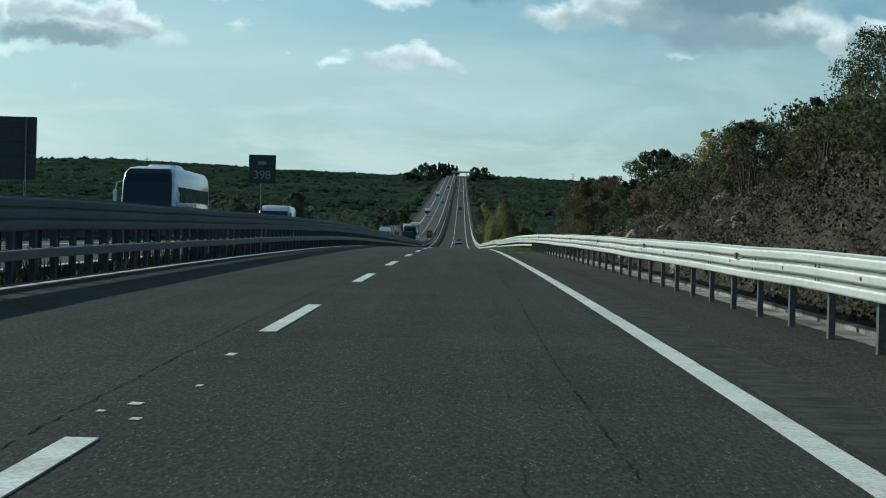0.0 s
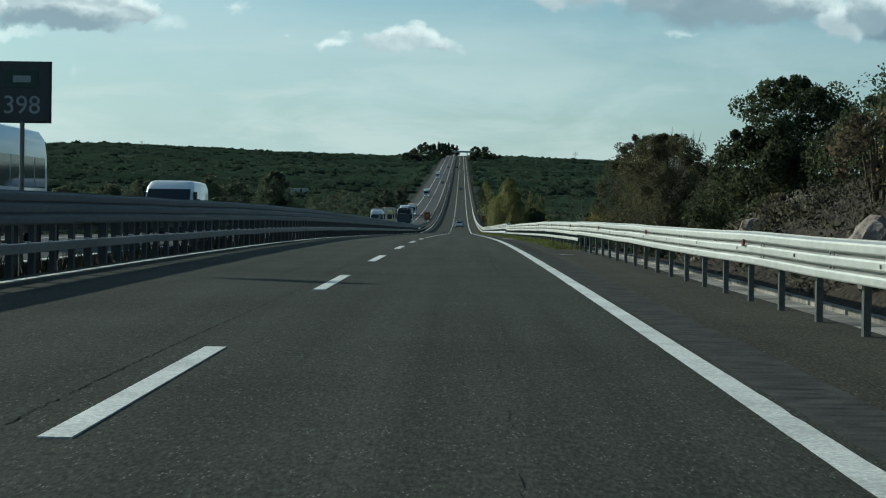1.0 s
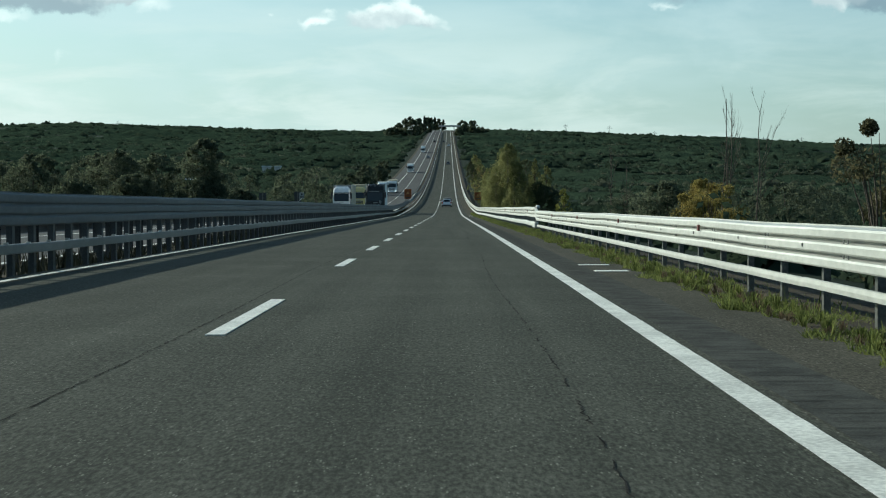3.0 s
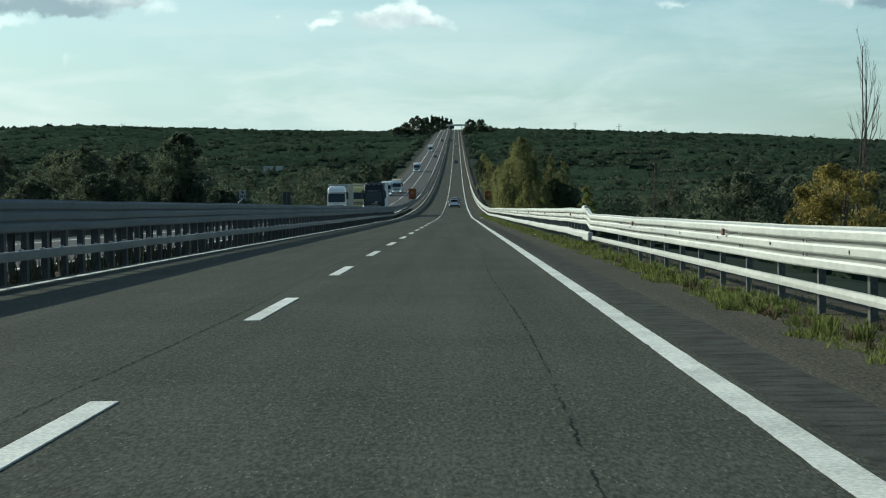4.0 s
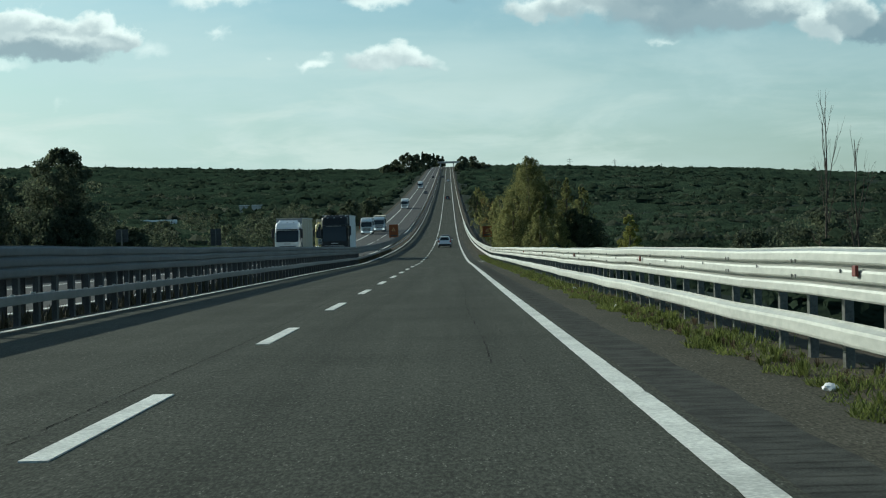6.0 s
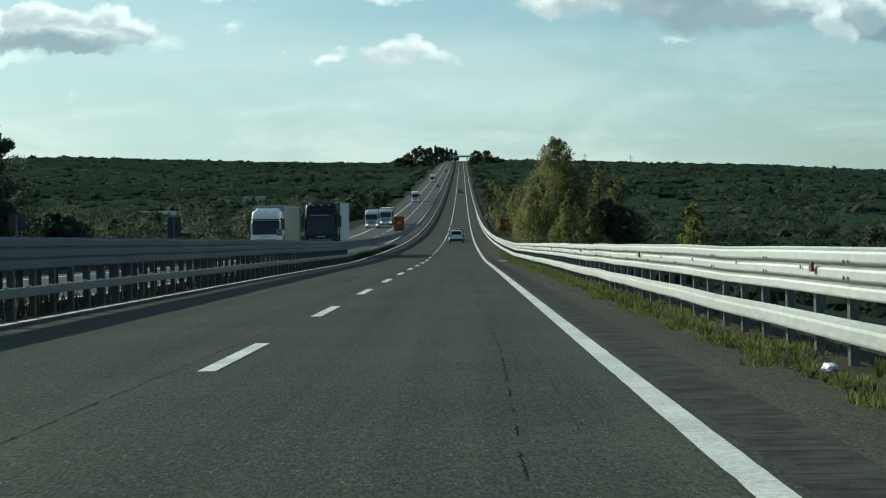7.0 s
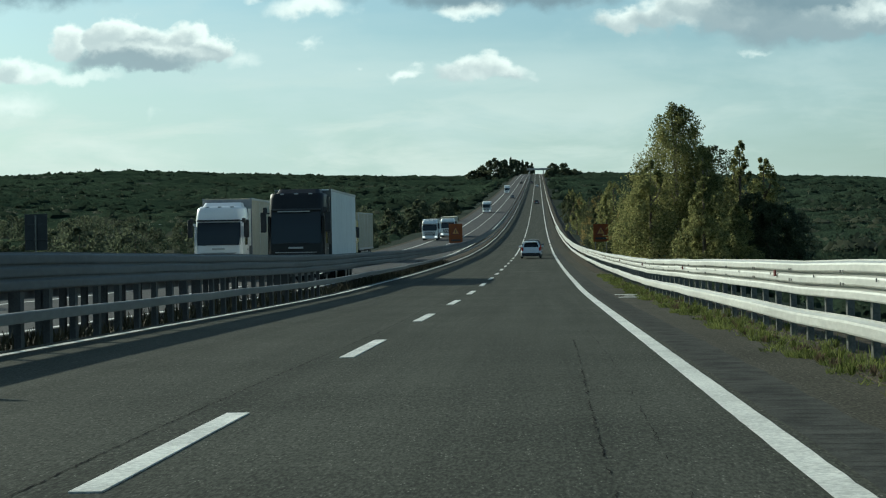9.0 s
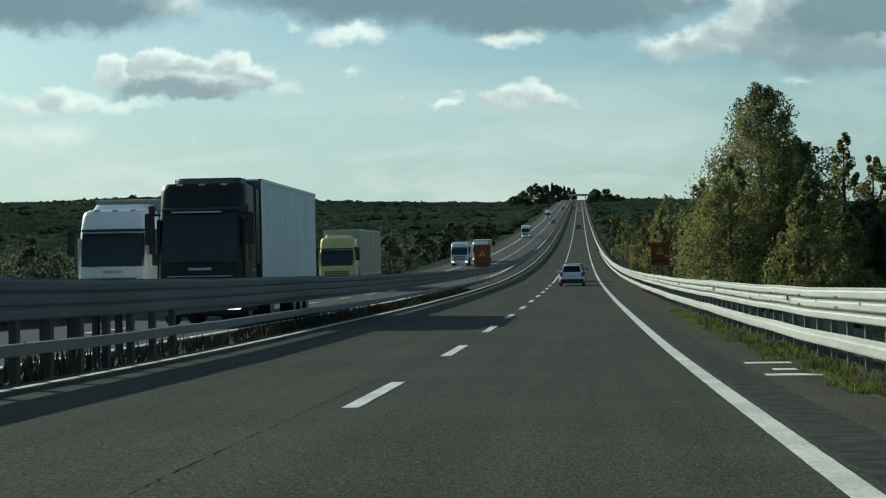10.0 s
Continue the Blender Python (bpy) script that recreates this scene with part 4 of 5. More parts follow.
    if not small:
        part("roof_deflector", loft([ring_rect(-0.98, 0.98, 0.75, 2.2, top - 0.06, 0.2), ring_rect(-0.9, 0.9, 1.15, 2.2, top + 0.2, 0.2)]), paint, t)
    if not small:
        for sx in (-1, 1):
            part("side_deflector", box_bm(-0.02, 0.02, 1.85, 2.4, g0, top - 0.1, 0.01), paint, t, at=(sx * 1.2, 0, 0))
        part("front_badge", box_bm(-0.32, 0.32, -0.03, 0.02, -0.04, 0.04, 0.01), M["rim"], t, "plain bright strip", at=(0, -0.12, g0 - 0.14))
    part("visor_strip", box_bm(-0.78, 0.62, -0.012, 0.012, -0.022, 0.022, 0.006), M["rim"], t, "thin bright strip under the sun visor", at=(0, -0.1 + 0.02 * square, g1 - 0.02))
    for k in (-0.62, 0.0, 0.62):
        part("roof_lamp", box_bm(-0.09, 0.09, -0.04, 0.04, -0.035, 0.035, 0.015), M["rim"], t, at=(k, 0.42 - 0.12 * square, top - 0.04))
    for k in (0.34, 0.46):
        part("bumper_trim", box_bm(-0.9, 0.9, -0.012, 0.012, -0.015, 0.015, 0.005), M["rim"], t, "bright trim line", at=(0, -0.165, g0 - k))
    for s in (-1, 1):
        part("corner_fairing", box_bm(-0.05, 0.05, 0.0, 0.42, 1.0, g1 - 0.2, 0.04), paint, t, at=(s * 1.19, 0.05, 0))
        part("door_handle", box_bm(-0.015, 0.015, 1.25, 1.45, g0 - 0.2, g0 - 0.15, 0.006), M["rim"], t, at=(s * 1.215, 0, 0))
        part("mirror_head", box_bm(-0.09, 0.09, -0.07, 0.07, -0.12, 0.12, 0.05), M["trim"], t, "small wide-angle mirror", at=(s * 1.3, -0.2, g1 + 0.05))
    part("chassis", box_bm(-0.45, 0.45, 1.2, 2.4 + box_long, 0.7, 1.02, 0.02), M["trim"], t)
    y0, y1 = 2.5, 2.5 + box_long
    trailer = part("cargo_box", box_bm(-1.25, 1.25, y0, y1, 1.05, tall, 0.025), box, t)
    for s in (-1, 1):
        part("edge_rail", box_bm(-0.02, 0.02, y0 - 0.01, y1 + 0.01, tall - 0.09, tall + 0.012, 0.008), M["rim"], trailer, at=(s * 1.25, 0, 0))
        part("lower_rail", box_bm(-0.02, 0.02, y0, y1, 1.03, 1.2, 0.008), M["rim"], trailer, at=(s * 1.25, 0, 0))
        part("corner_post", box_bm(-0.05, 0.05, -0.03, 0.05, 1.05, tall, 0.01), front or M["rim"], trailer, at=(s * 1.21, y0, 0))
        part("side_guard", box_bm(-0.02, 0.02, y0 + 2, y1 - 4.2 if not small else y1 - 2.6, 0.55, 0.9, 0.01), M["rim"], t, at=(s * 1.18, 0, 0))
        if not small:
            for k in range(1, 5):
                part("panel_seam", box_bm(-0.003, 0.003, -0.008, 0.008, 1.2, tall - 0.1), M["box"], trailer, at=(s * 1.252, y0 + k * box_long / 5, 0))
    part("front_wall", box_bm(-1.18, 1.18, y0 - 0.025, y0 - 0.004, 1.1, tall - 0.05, 0.008), front or box, trailer)
    return t


truck(on_road(-8.2, 348.5), "black truck with a white box body behind it", M["black"], M["box"], 10.4, 4.2, (1.75, 3.2), 3.98, 1.0, front=M["darkgrey"])
truck(on_road(-13.5, 359), "white articulated truck with a grey tarpaulin trailer", M["white"], M["beige"], 13.2, 4.15, (1.75, 2.95), 3.72, 0.3, front=M["greybox"])
truck(on_road(-14.1, 418), "yellow cab truck with a beige trailer", M["cream"], M["beige"], 12.5, 4.2, (1.7, 2.8), 3.6, 0.6)
truck(on_road(-14.6, 545), "small white box truck in the oncoming lane", M["white"], M["box"], 6.0, 3.3, small=True)
truck(on_road(-12.9, 566), "dark cab truck behind the white box truck", M["white"], M["beige"], 8.0, 3.4, small=True)
truck(on_road(-13.0, 790), "white van truck coming down the hill", M["white"], M["box"], 6.0, 3.3, small=True)
truck(on_road(-13.0, 1130), "white truck far up the hill", M["white"], M["box"], 10.0, 3.7, small=True)


def bus(at):
    b = thing("coach", at, "white touring coach with a large dark windscreen", "bus")
    w = 1.27
    body = loft([ring_rect(-w, w, 0.0, 12.0, 0.35, 0.2), ring_rect(-w, w, -0.08, 12.05, 1.0, 0.25), ring_rect(-w, w, -0.02, 12.05, 2.0, 0.28), ring_rect(-w, w, 0.12, 12.0, 2.9, 0.34), ring_rect(-w * 0.97, w * 0.97, 0.34, 11.95, 3.35, 0.45), ring_rect(-w * 0.86, w * 0.86, 0.75, 11.8, 3.62, 0.5), ring_rect(-w * 0.6, w * 0.6, 1.4, 11.4, 3.72, 0.5)])
    part("body", body, M["white"], b, smooth=True)
    ws = loft([[(-k, fy, z), (k, fy, z), (k, fy + 0.4, z), (-k, fy + 0.4, z)] for k, fy, z in ((1.16, -0.11, 0.82), (1.17, -0.1, 1.1), (1.18, -0.03, 2.0), (1.16, 0.11, 2.9), (1.1, 0.3, 3.34), (0.98, 0.6, 3.57))])
    part("windscreen", ws, M["glass"], b, "tall dark windscreen")
    for s in (-1, 1):
        for k in range(7):
            part("side_window", box_bm(-0.012, 0.012, 0.06, 1.46, 1.75, 2.75, 0.006), M["coach_glass"], b, at=(s * 1.272, 0.9 + 1.52 * k, 0))
        m = part("mirror", box_bm(-0.09, 0.09, -0.08, 0.08, -0.3, 0.25, 0.05), M["white"], b, "hanging door mirror", at=(s * 1.5, -0.25, 2.25))
        part("mirror_arm", loft([[(s * 0.0 + dx, dy, 0.2) for dx, dy in ((-0.03, -0.03), (0.03, -0.03), (0.03, 0.03), (-0.03, 0.03))], [(-s * 0.05 + dx, 0.15 + dy, 0.6) for dx, dy in ((-0.03, -0.03), (0.03, -0.03), (0.03, 0.03), (-0.03, 0.03))], [(-s * 0.35 + dx, 0.4 + dy, 0.72) for dx, dy in ((-0.03, -0.03), (0.03, -0.03), (0.03, 0.03), (-0.03, 0.03))]]), M["white"], m)
        part("headlight", box_bm(-0.2, 0.2, -0.06, 0.06, -0.1, 0.1, 0.04), M["headlight"], b, at=(s * 0.95, -0.06, 0.75))
        for y in (2.6, 8.6, 9.9):
            wheel(b, s * 1.1, y, 0.5, 0.3, s)
    part("roof_unit", loft([ring_rect(-0.8, 0.8, 3.5, 6.5, 3.7, 0.3), ring_rect(-0.65, 0.65, 3.9, 6.2, 3.9, 0.3)]), M["white"], b)
    part("bumper", box_bm(-1.26, 1.26, -0.16, 0.2, 0.32, 0.62, 0.07), M["trim"], b)
    return b


bus(on_road(-13.2, 83))


def van(at):
    v = thing("van", at, "white panel van in the oncoming overtaking lane", "van")
    w = 0.98
    body = loft([ring_rect(-w, w, 0.0, 5.2, 0.3, 0.2), ring_rect(-w, w, -0.06, 5.22, 0.7, 0.25), ring_rect(-w, w, 0.1, 5.2, 1.05, 0.25), ring_rect(-w * 0.97, w * 0.97, 0.55, 5.2, 1.3, 0.22), ring_rect(-w * 0.93, w * 0.93, 1.25, 5.18, 2.0, 0.22), ring_rect(-w * 0.85, w * 0.85, 1.5, 5.1, 2.22, 0.24), ring_rect(-w * 0.7, w * 0.7, 1.7, 4.9, 2.28, 0.24)])
    part("body", body, M["white"], v, smooth=True)
    ws = loft([[(-0.85, 0.52, 1.3), (0.85, 0.52, 1.3), (0.85, 0.8, 1.3), (-0.85, 0.8, 1.3)], [(-0.8, 1.16, 1.95), (0.8, 1.16, 1.95), (0.8, 1.4, 1.95), (-0.8, 1.4, 1.95)]])
    part("windscreen", ws, M["glass"], v, "dark windscreen")
    part("bumper", box_bm(-w, w, -0.12, 0.2, 0.28, 0.6, 0.06), M["trim"], v)
    for s in (-1, 1):
        part("headlight", box_bm(-0.15, 0.15, -0.05, 0.1, -0.12, 0.12, 0.04), M["headlight"], v, at=(s * 0.78, 0.0, 0.85))
        part("mirror", box_bm(-0.1, 0.1, -0.06, 0.06, -0.16, 0.16, 0.04), M["trim"], v, at=(s * 1.12, 0.95, 1.4))
        part("side_window", box_bm(-0.012, 0.012, 1.0, 1.8, 1.35, 1.85, 0.005), M["glass"], v, at=(s * 0.95, 0, 0))
        for y in (0.95, 4.1):
            wheel(v, s * 0.86, y, 0.34, 0.22, s)
    return v


van(on_road(-9.2, 102))

# ---------------------------------------------------------------- signs


def lettering(text, size, mat, parent, at, label=""):
    cu = bpy.data.curves.new("lettering", "FONT")
    cu.body, cu.size, cu.extrude, cu.align_x, cu.align_y = text, size, 0.002, "CENTER", "CENTER"
    tmp = bpy.data.objects.new("lettering", cu)
    me = bpy.data.meshes.new_from_object(tmp)
    me.materials.clear()
    me.materials.append(mat)
    bpy.data.objects.remove(tmp)
    return part("lettering", me, None, parent, label, at=at)


def pole(parent, low, high, r=0.045, x=0.0, y=0.03, bend=0.0):
    vs, fs = tube([(x - bend, y, low), (x - bend * 0.2, y, low + (high - low) * 0.5), (x, y, high)], [r, r, r], 8)
    part("post", mesh_of("post", vs, fs, M["post"], True), None, parent)


def stands(x, y):
    return (x, y, float(land_z(x, y)))


# kilometre board on the median
km = thing("kilometre_sign", (-5.95, 67.5, float(road_z(67.5)) - 0.12), "dark kilometre board on a single post in the median", "sign")
pole(km, -0.1, 3.0)
board = part("board", box_bm(-0.5, 0.5, -0.02, 0.02, 2.75, 3.8, 0.008), M["signdark"], km)
part("border", box_bm(-0.53, 0.53, 0.0, 0.03, 2.72, 3.83, 0.01), M["signback"], km)
part("top_panel", box_bm(-0.3, 0.3, -0.028, -0.012, 3.35, 3.67, 0.004), M["signgreen"], board, "green route panel")
part("text_bar", box_bm(-0.16, 0.16, -0.034, -0.02, 3.45, 3.57, 0.003), M["signtext"], board)
lettering("398", 0.46, M["signtext"], board, pose(0, -0.026, 3.03, 90))


def back_of_sign(x, y, w, h, low, label, frames=2):
    s = thing("road_sign", stands(x, y), label, "sign", "signs seen from behind")
    base = s.location.z
    lowz, top = float(road_z(y)) + low - base, float(road_z(y)) + low + h - base
    part("panel", box_bm(-w / 2, w / 2, -0.015, 0.015, lowz, top, 0.006), M["signdark"], s)
    for k in range(frames):
        z = lowz + h * (k + 0.7) / (frames + 0.4)
        part("stiffener", box_bm(-w / 2, w / 2, -0.06, -0.016, z - 0.03, z + 0.03, 0.005), M["signback"], s)
    for sx in ((-0.3, 0.3) if w > 1.2 else (0.0,)):
        pole(s, -0.2, top - 0.05, 0.05, sx * w, -0.1)
    return s


back_of_sign(-21.1, 88, 2.6, 3.2, 3.0, "large dark sign board seen from behind", 4)
back_of_sign(-18.6, 345, 0.95, 1.5, 1.7, "dark rectangular sign seen from behind")
back_of_sign(-18.6, 300, 0.8, 0.8, 2.0, "small dark sign seen from behind")


def small_plate(y):
    """A small plate on a cranked post that rises from the top of the near median beam."""
    s = thing("marker_sign", (-5.2, y, float(road_z(y))), "small marker plate, greyed as in shade, on a cranked post on the median barrier", "sign", "marker plates")
    vs, fs = tube([(-0.16, 0.03, 1.0), (-0.16, 0.03, 1.42), (0.0, 0.03, 1.54), (0.0, 0.03, 1.8)], [0.014] * 4, 6)
    part("post", mesh_of("post", vs, fs, M["signwhite"], True), None, s, "pale cranked post")
    p = part("plate", box_bm(-0.115, 0.115, -0.006, 0.006, 1.53, 1.83, 0.004), M["plate"], s)
    part("text_bar", box_bm(-0.045, 0.045, -0.011, -0.004, 1.71, 1.79, 0.001), M["signdark"], p)
    for dx in (-0.065, 0.0, 0.065):
        part("text_bar", box_bm(dx - 0.024, dx + 0.024, -0.011, -0.004, 1.57, 1.66, 0.001), M["signdark"], p)
    return s


small_plate(191.6)
small_plate(290.0)


def work_sign(x, y, w, h, low, label, triangle=True):
    s = thing("warning_sign", (x, y, float(road_z(y)) - 0.12), label, "sign", "roadworks signs")
    part("board", box_bm(-w / 2, w / 2, -0.02, 0.02, low, low + h, 0.01), M["orange"], s, "orange board")
    for sx in (-0.36, 0.36):
        pole(s, -0.1, low + h - 0.05, 0.035, sx * w)
    if triangle:
        cz, r = low + h * 0.58, w * 0.42
        for rad, mat, yy, nm in ((r, "red", -0.024, "triangle"), (r * 0.66, "field", -0.03, "triangle_field")):
            pts = [(rad * math.sin(radians(a)), rad * math.cos(radians(a))) for a in (0, 120, 240)]
            part(nm, loft([[(px, yy, cz + pz) for px, pz in pts], [(px, yy + 0.006, cz + pz) for px, pz in pts]]), M[mat], s)
        part("symbol_bar", box_bm(-0.03 * w, 0.03 * w, -0.036, -0.028, cz - r * 0.2, cz + r * 0.3, 0.002), M["signdark"], s)
        part("text_bar", box_bm(-w * 0.36, w * 0.36, -0.026, -0.018, low + 0.18, low + 0.34, 0.002), M["signdark"], s)
    return s


work_sign(7.0, 407, 1.15, 1.35, 1.6, "orange roadworks board with a red warning triangle")
work_sign(-5.95, 447, 1.35, 1.9, 1.4, "orange roadworks board standing in the median")
work_sign(-16.6, 566, 1.2, 1.6, 0.9, "orange roadworks board beside the oncoming lane", False)

# ---------------------------------------------------------------- plants
rng = np.random.default_rng(11)


def leaf_quads(centres, size, normals, spread=0.45, droop=0.0, soft=0.5, turned=None):
    """Small leaf clumps: a quad of random lie at each centre, turned to face outwards, and the soft normals of its corners."""
    n = len(centres)
    a = rng.normal(size=(n, 3))
    a[:, 2] -= droop
    a /= np.linalg.norm(a, axis=1)[:, None]
    b = np.cross(a, rng.normal(size=(n, 3)))
    b /= np.linalg.norm(b, axis=1)[:, None] + 1e-9
    face = np.cross(b, a)
    flip = np.sign((face * (normals if turned is None else np.array(turned))).sum(1))[:, None]
    b = b * np.where(flip == 0, 1, flip)
    face = np.cross(b, a)
    s = np.asarray(size).reshape(-1, 1) * rng.uniform(1 - spread, 1 + spread, (n, 1))
    v = np.stack([centres - a * s, centres + b * s * 0.55, centres + a * s, centres - b * s * 0.55], 1)
    lie = normals * soft + face * (1 - soft)
    lie /= np.linalg.norm(lie, axis=1)[:, None] + 1e-9
    return v.reshape(-1, 3), np.arange(4 * n).reshape(n, 4), np.repeat(lie, 4, axis=0)


def blob_points(n, centre, radius, hollow=0.55):
    """Points in an ellipsoid, denser towards its skin, and the way out of it."""
    d = rng.normal(size=(n, 3))
    d /= np.linalg.norm(d, axis=1)[:, None]
    r = rng.uniform(hollow ** 3, 1.0, (n, 1)) ** (1 / 3)
    return np.asarray(centre) + d * r * np.asarray(radius), d


def crown_points(n, height, low, radius, lumps, shape="round", lean=0.0, taper=0.97):
    """A crown of many uneven lumps with gaps, from low to height."""
    out, ways = [], []
    lump_k = min(1.0, math.sqrt(60 / lumps)) * 0.6 + 0.4
    for i in range(lumps):
        t = 1 - (1 - (i + rng.uniform(0, 1)) / lumps) ** (0.72 if shape == "poplar" else 1.0)
        if shape == "poplar":
            prof = (0.72 + 0.28 * min(1.0, t * 4)) * (1 - t) ** taper + 0.025
        elif shape == "dome":
            prof = math.sqrt(max(0.0, 1 - t ** 2.4)) * 0.95 + 0.04
        elif shape == "cone":
            prof = (1 - t) * 0.95 + 0.05
        else:
            prof = math.sqrt(max(0.0, 1 - (2 * t - 0.95) ** 2)) * 0.95 + 0.05
        ang = rng.uniform(0, 2 * math.pi)
        rr = radius * prof * math.sqrt(rng.uniform(0.08, 1.2))
        size = radius * rng.uniform(0.16, 0.36) * (0.25 + 0.85 * prof) * (lump_k if shape != "poplar" else 0.85)
        c = (rr * math.cos(ang) + lean * t, rr * math.sin(ang), low + (height - low) * t)
        stretch = rng.uniform(0.8, 1.7 if shape == "poplar" else 1.1)
        p, d = blob_points(max(6, int(n / lumps)), c, (size, size, size * stretch), 0.3 if shape != "poplar" else 0.0)
        out.append(p)
        ways.append(d + 0.5 * np.array([math.cos(ang) * rr / radius, math.sin(ang) * rr / radius, 0.25]))
    ways = np.concatenate(ways)
    return np.concatenate(out), ways / (np.linalg.norm(ways, axis=1)[:, None] + 1e-9)


def tree(name, at, label, height, radius, leaf, low=0.25, leaves=5000, size=0.14, shape="round", bark="bark", limbs=8, lumps=60, lean=0.0, category="tree", group="", taper=0.97):
    t = thing(name, at, label, category, group)
    r0 = 0.02 * height + 0.03
    pieces = [tube([(0, 0, -0.3), (0.05 * lean, 0, height * 0.3), (lean * 0.4, 0.02, height * 0.62), (lean * 0.85, 0, height * 0.93)], [r0, r0 * 0.75, r0 * 0.42, r0 * 0.12])]
    for k in range(limbs):
        z0 = height * rng.uniform(0.18, 0.72)
        ang, reach = rng.uniform(0, 2 * math.pi), radius * rng.uniform(0.45, 0.8) * (1.1 - z0 / height)
        up = height * rng.uniform(0.08, 0.22)
        p0 = Vector((lean * z0 / height * 0.8, 0, z0))
        p2 = p0 + Vector((math.cos(ang) * reach, math.sin(ang) * reach, up))
        p1 = p0.lerp(p2, 0.5) + Vector((0, 0, -0.04 * height))
        pieces.append(tube([p0, p1, p2], [r0 * 0.4, r0 * 0.25, r0 * 0.06], 5))
    vs, fs = merge(pieces)
    part("trunk", mesh_of("trunk", vs, fs, M[bark], True), None, t, "brown trunk with limbs")
    pts, ways = crown_points(leaves, height, height * low, radius, lumps, shape, lean, taper)
    v, q, lie = leaf_quads(pts, size, ways, droop=0.5 if shape == "poplar" else 0.0)
    part("crown", fast_mesh("crown", v, q, M[leaf]), None, t)
    return t


def bush(name, at, label, height, radius, leaf, leaves=2500, size=0.09, lumps=26, twigs=9, category="bush", group="", bark="bark"):
    b = thing(name, at, label, category, group)
    pieces = []
    for k in range(twigs):
        ang, reach = rng.uniform(0, 2 * math.pi), radius * rng.uniform(0.2, 0.85)
        top = height * rng.uniform(0.7, 1.08)
        pieces.append(tube([(0.1 * math.cos(ang), 0.1 * math.sin(ang), -0.2), (reach * 0.5 * math.cos(ang), reach * 0.5 * math.sin(ang), top * 0.55), (reach * math.cos(ang), reach * math.sin(ang), top)], [0.035, 0.022, 0.006], 4))
    vs, fs = merge(pieces)
    part("stem", mesh_of("stem", vs, fs, M[bark], True), None, b, "thin bare stems")
    pts, ways = crown_points(leaves, height, 0.05 * height, radius, lumps)
    v, q, lie = leaf_quads(pts, size, ways)
    part("foliage", fast_mesh("foliage", v, q, M[leaf]), None, b)
    return b


def bare_tree(at, label, height, leanx):
    t = thing("bare_tree", at, label, "tree", "bare trees")
    pieces = []

    def grow(p, d, long, r, level):
        q = p + d * long
        m = p.lerp(q, 0.5) + Vector(rng.normal(size=3) * 0.03 * long)
        pieces.append(tube([p, m, q], [r, r * 0.75, r * 0.45], 5))
        if level == 0:
            return
        for k in range((3, 3, 4, 6)[level]):
            w = Vector(rng.normal(size=3) * 0.235)
            w.z = abs(w.z) * 0.4
            s = rng.uniform(0.45, 1.0)
            grow(p.lerp(q, s), (d + w).normalized(), long * rng.uniform(0.24, 0.5), r * 0.36, level - 1)

    grow(Vector((0, 0, -0.2)), Vector((leanx, 0, 1)).normalized(), height * 0.72, 0.05, 3)
    grow(Vector((leanx * height * 0.7, 0, height * 0.68)), Vector((leanx * 0.5, 0, 1)).normalized(), height * 0.33, 0.026, 2)
    vs, fs = merge(pieces[1:])
    part("branch", mesh_of("branch", vs, fs, M["bark"], True), None, t, "thin bare branches")
    vs, fs = pieces[0]
    part("trunk", mesh_of("trunk", vs, fs, M["bark"], True), None, t)
    return t


# the cutting: evergreens and dry scrub on the bank
for x, y, h, r, kind, leaves, lumps, text in ((12.4, 91, 5.9, 2.8, "holm", 52000, 150, "dense dark evergreen holm oak on the bank"), (15.5, 81, 4.6, 3.2, "holm", 42000, 150, "tall dark evergreen oak on the bank"),
                                              (14.2, 86, 4.9, 2.8, "holm", 30000, 120, "dense dark evergreen oak on the bank"), (11.0, 90, 4.0, 2.2, "holm", 24000, 100, "low dark evergreen oak on the bank"), (18.5, 66, 4.2, 3.0, "holm", 20000, 110, "dark evergreen oak at the top of the cutting"), (13.0, 77, 3.3, 1.3, "autumn", 5000, 40, "yellow-green shrub oak on the bank edge"),
                                              (9.2, 98, 3.9, 1.7, "oak", 26000, 80, "brownish evergreen beside the guard rail"), (10.4, 119, 5.1, 1.95, "oak", 28000, 120, "dark tree with rusty autumn leaves"),
                                              (12.8, 126, 6.0, 2.3, "oak", 18000, 90, "half-bare tree with rusty leaves"), (13.0, 134, 6.3, 2.3, "holm", 26000, 110, "dark leafy tree with a rounded crown")):
    tree("tree", stands(x, y), text, h + 0.4, r, kind, 0.0, leaves, (0.055 if kind == "holm" else 0.042), "dome", limbs=12, lumps=lumps, group="evergreens on the bank")
bush("bush", stands(10.2, 106), "half-bare shrub with upright twigs", 4.8, 2.0, "oak", 12000, 0.034, 60, 46, bark="bark_pale")
bush("bush", stands(11.6, 112), "half-bare shrub with upright twigs", 4.2, 1.8, "oak", 10000, 0.034, 60, 36, bark="bark_pale")
bush("bush", stands(10.8, 141), "rusty brown shrub by the guard rail", 3.4, 1.3, "oak", 7000, 0.045)
for k in range(100):
    x, y = 9.0 + 12 * rng.uniform() ** 1.2, rng.uniform(6, 84)
    kind = "scrub" if rng.uniform() < 0.25 else ("oak" if rng.uniform() < 0.4 else "holm")
    bush("bush", stands(x, y), "dry brown scrub on the rocky bank" if kind == "scrub" else "dark green shrub on the rocky bank", rng.uniform(0.8, 2.0), rng.uniform(0.7, 1.5), kind, 2000, 0.05, 24, 7, group="scrub on the bank")


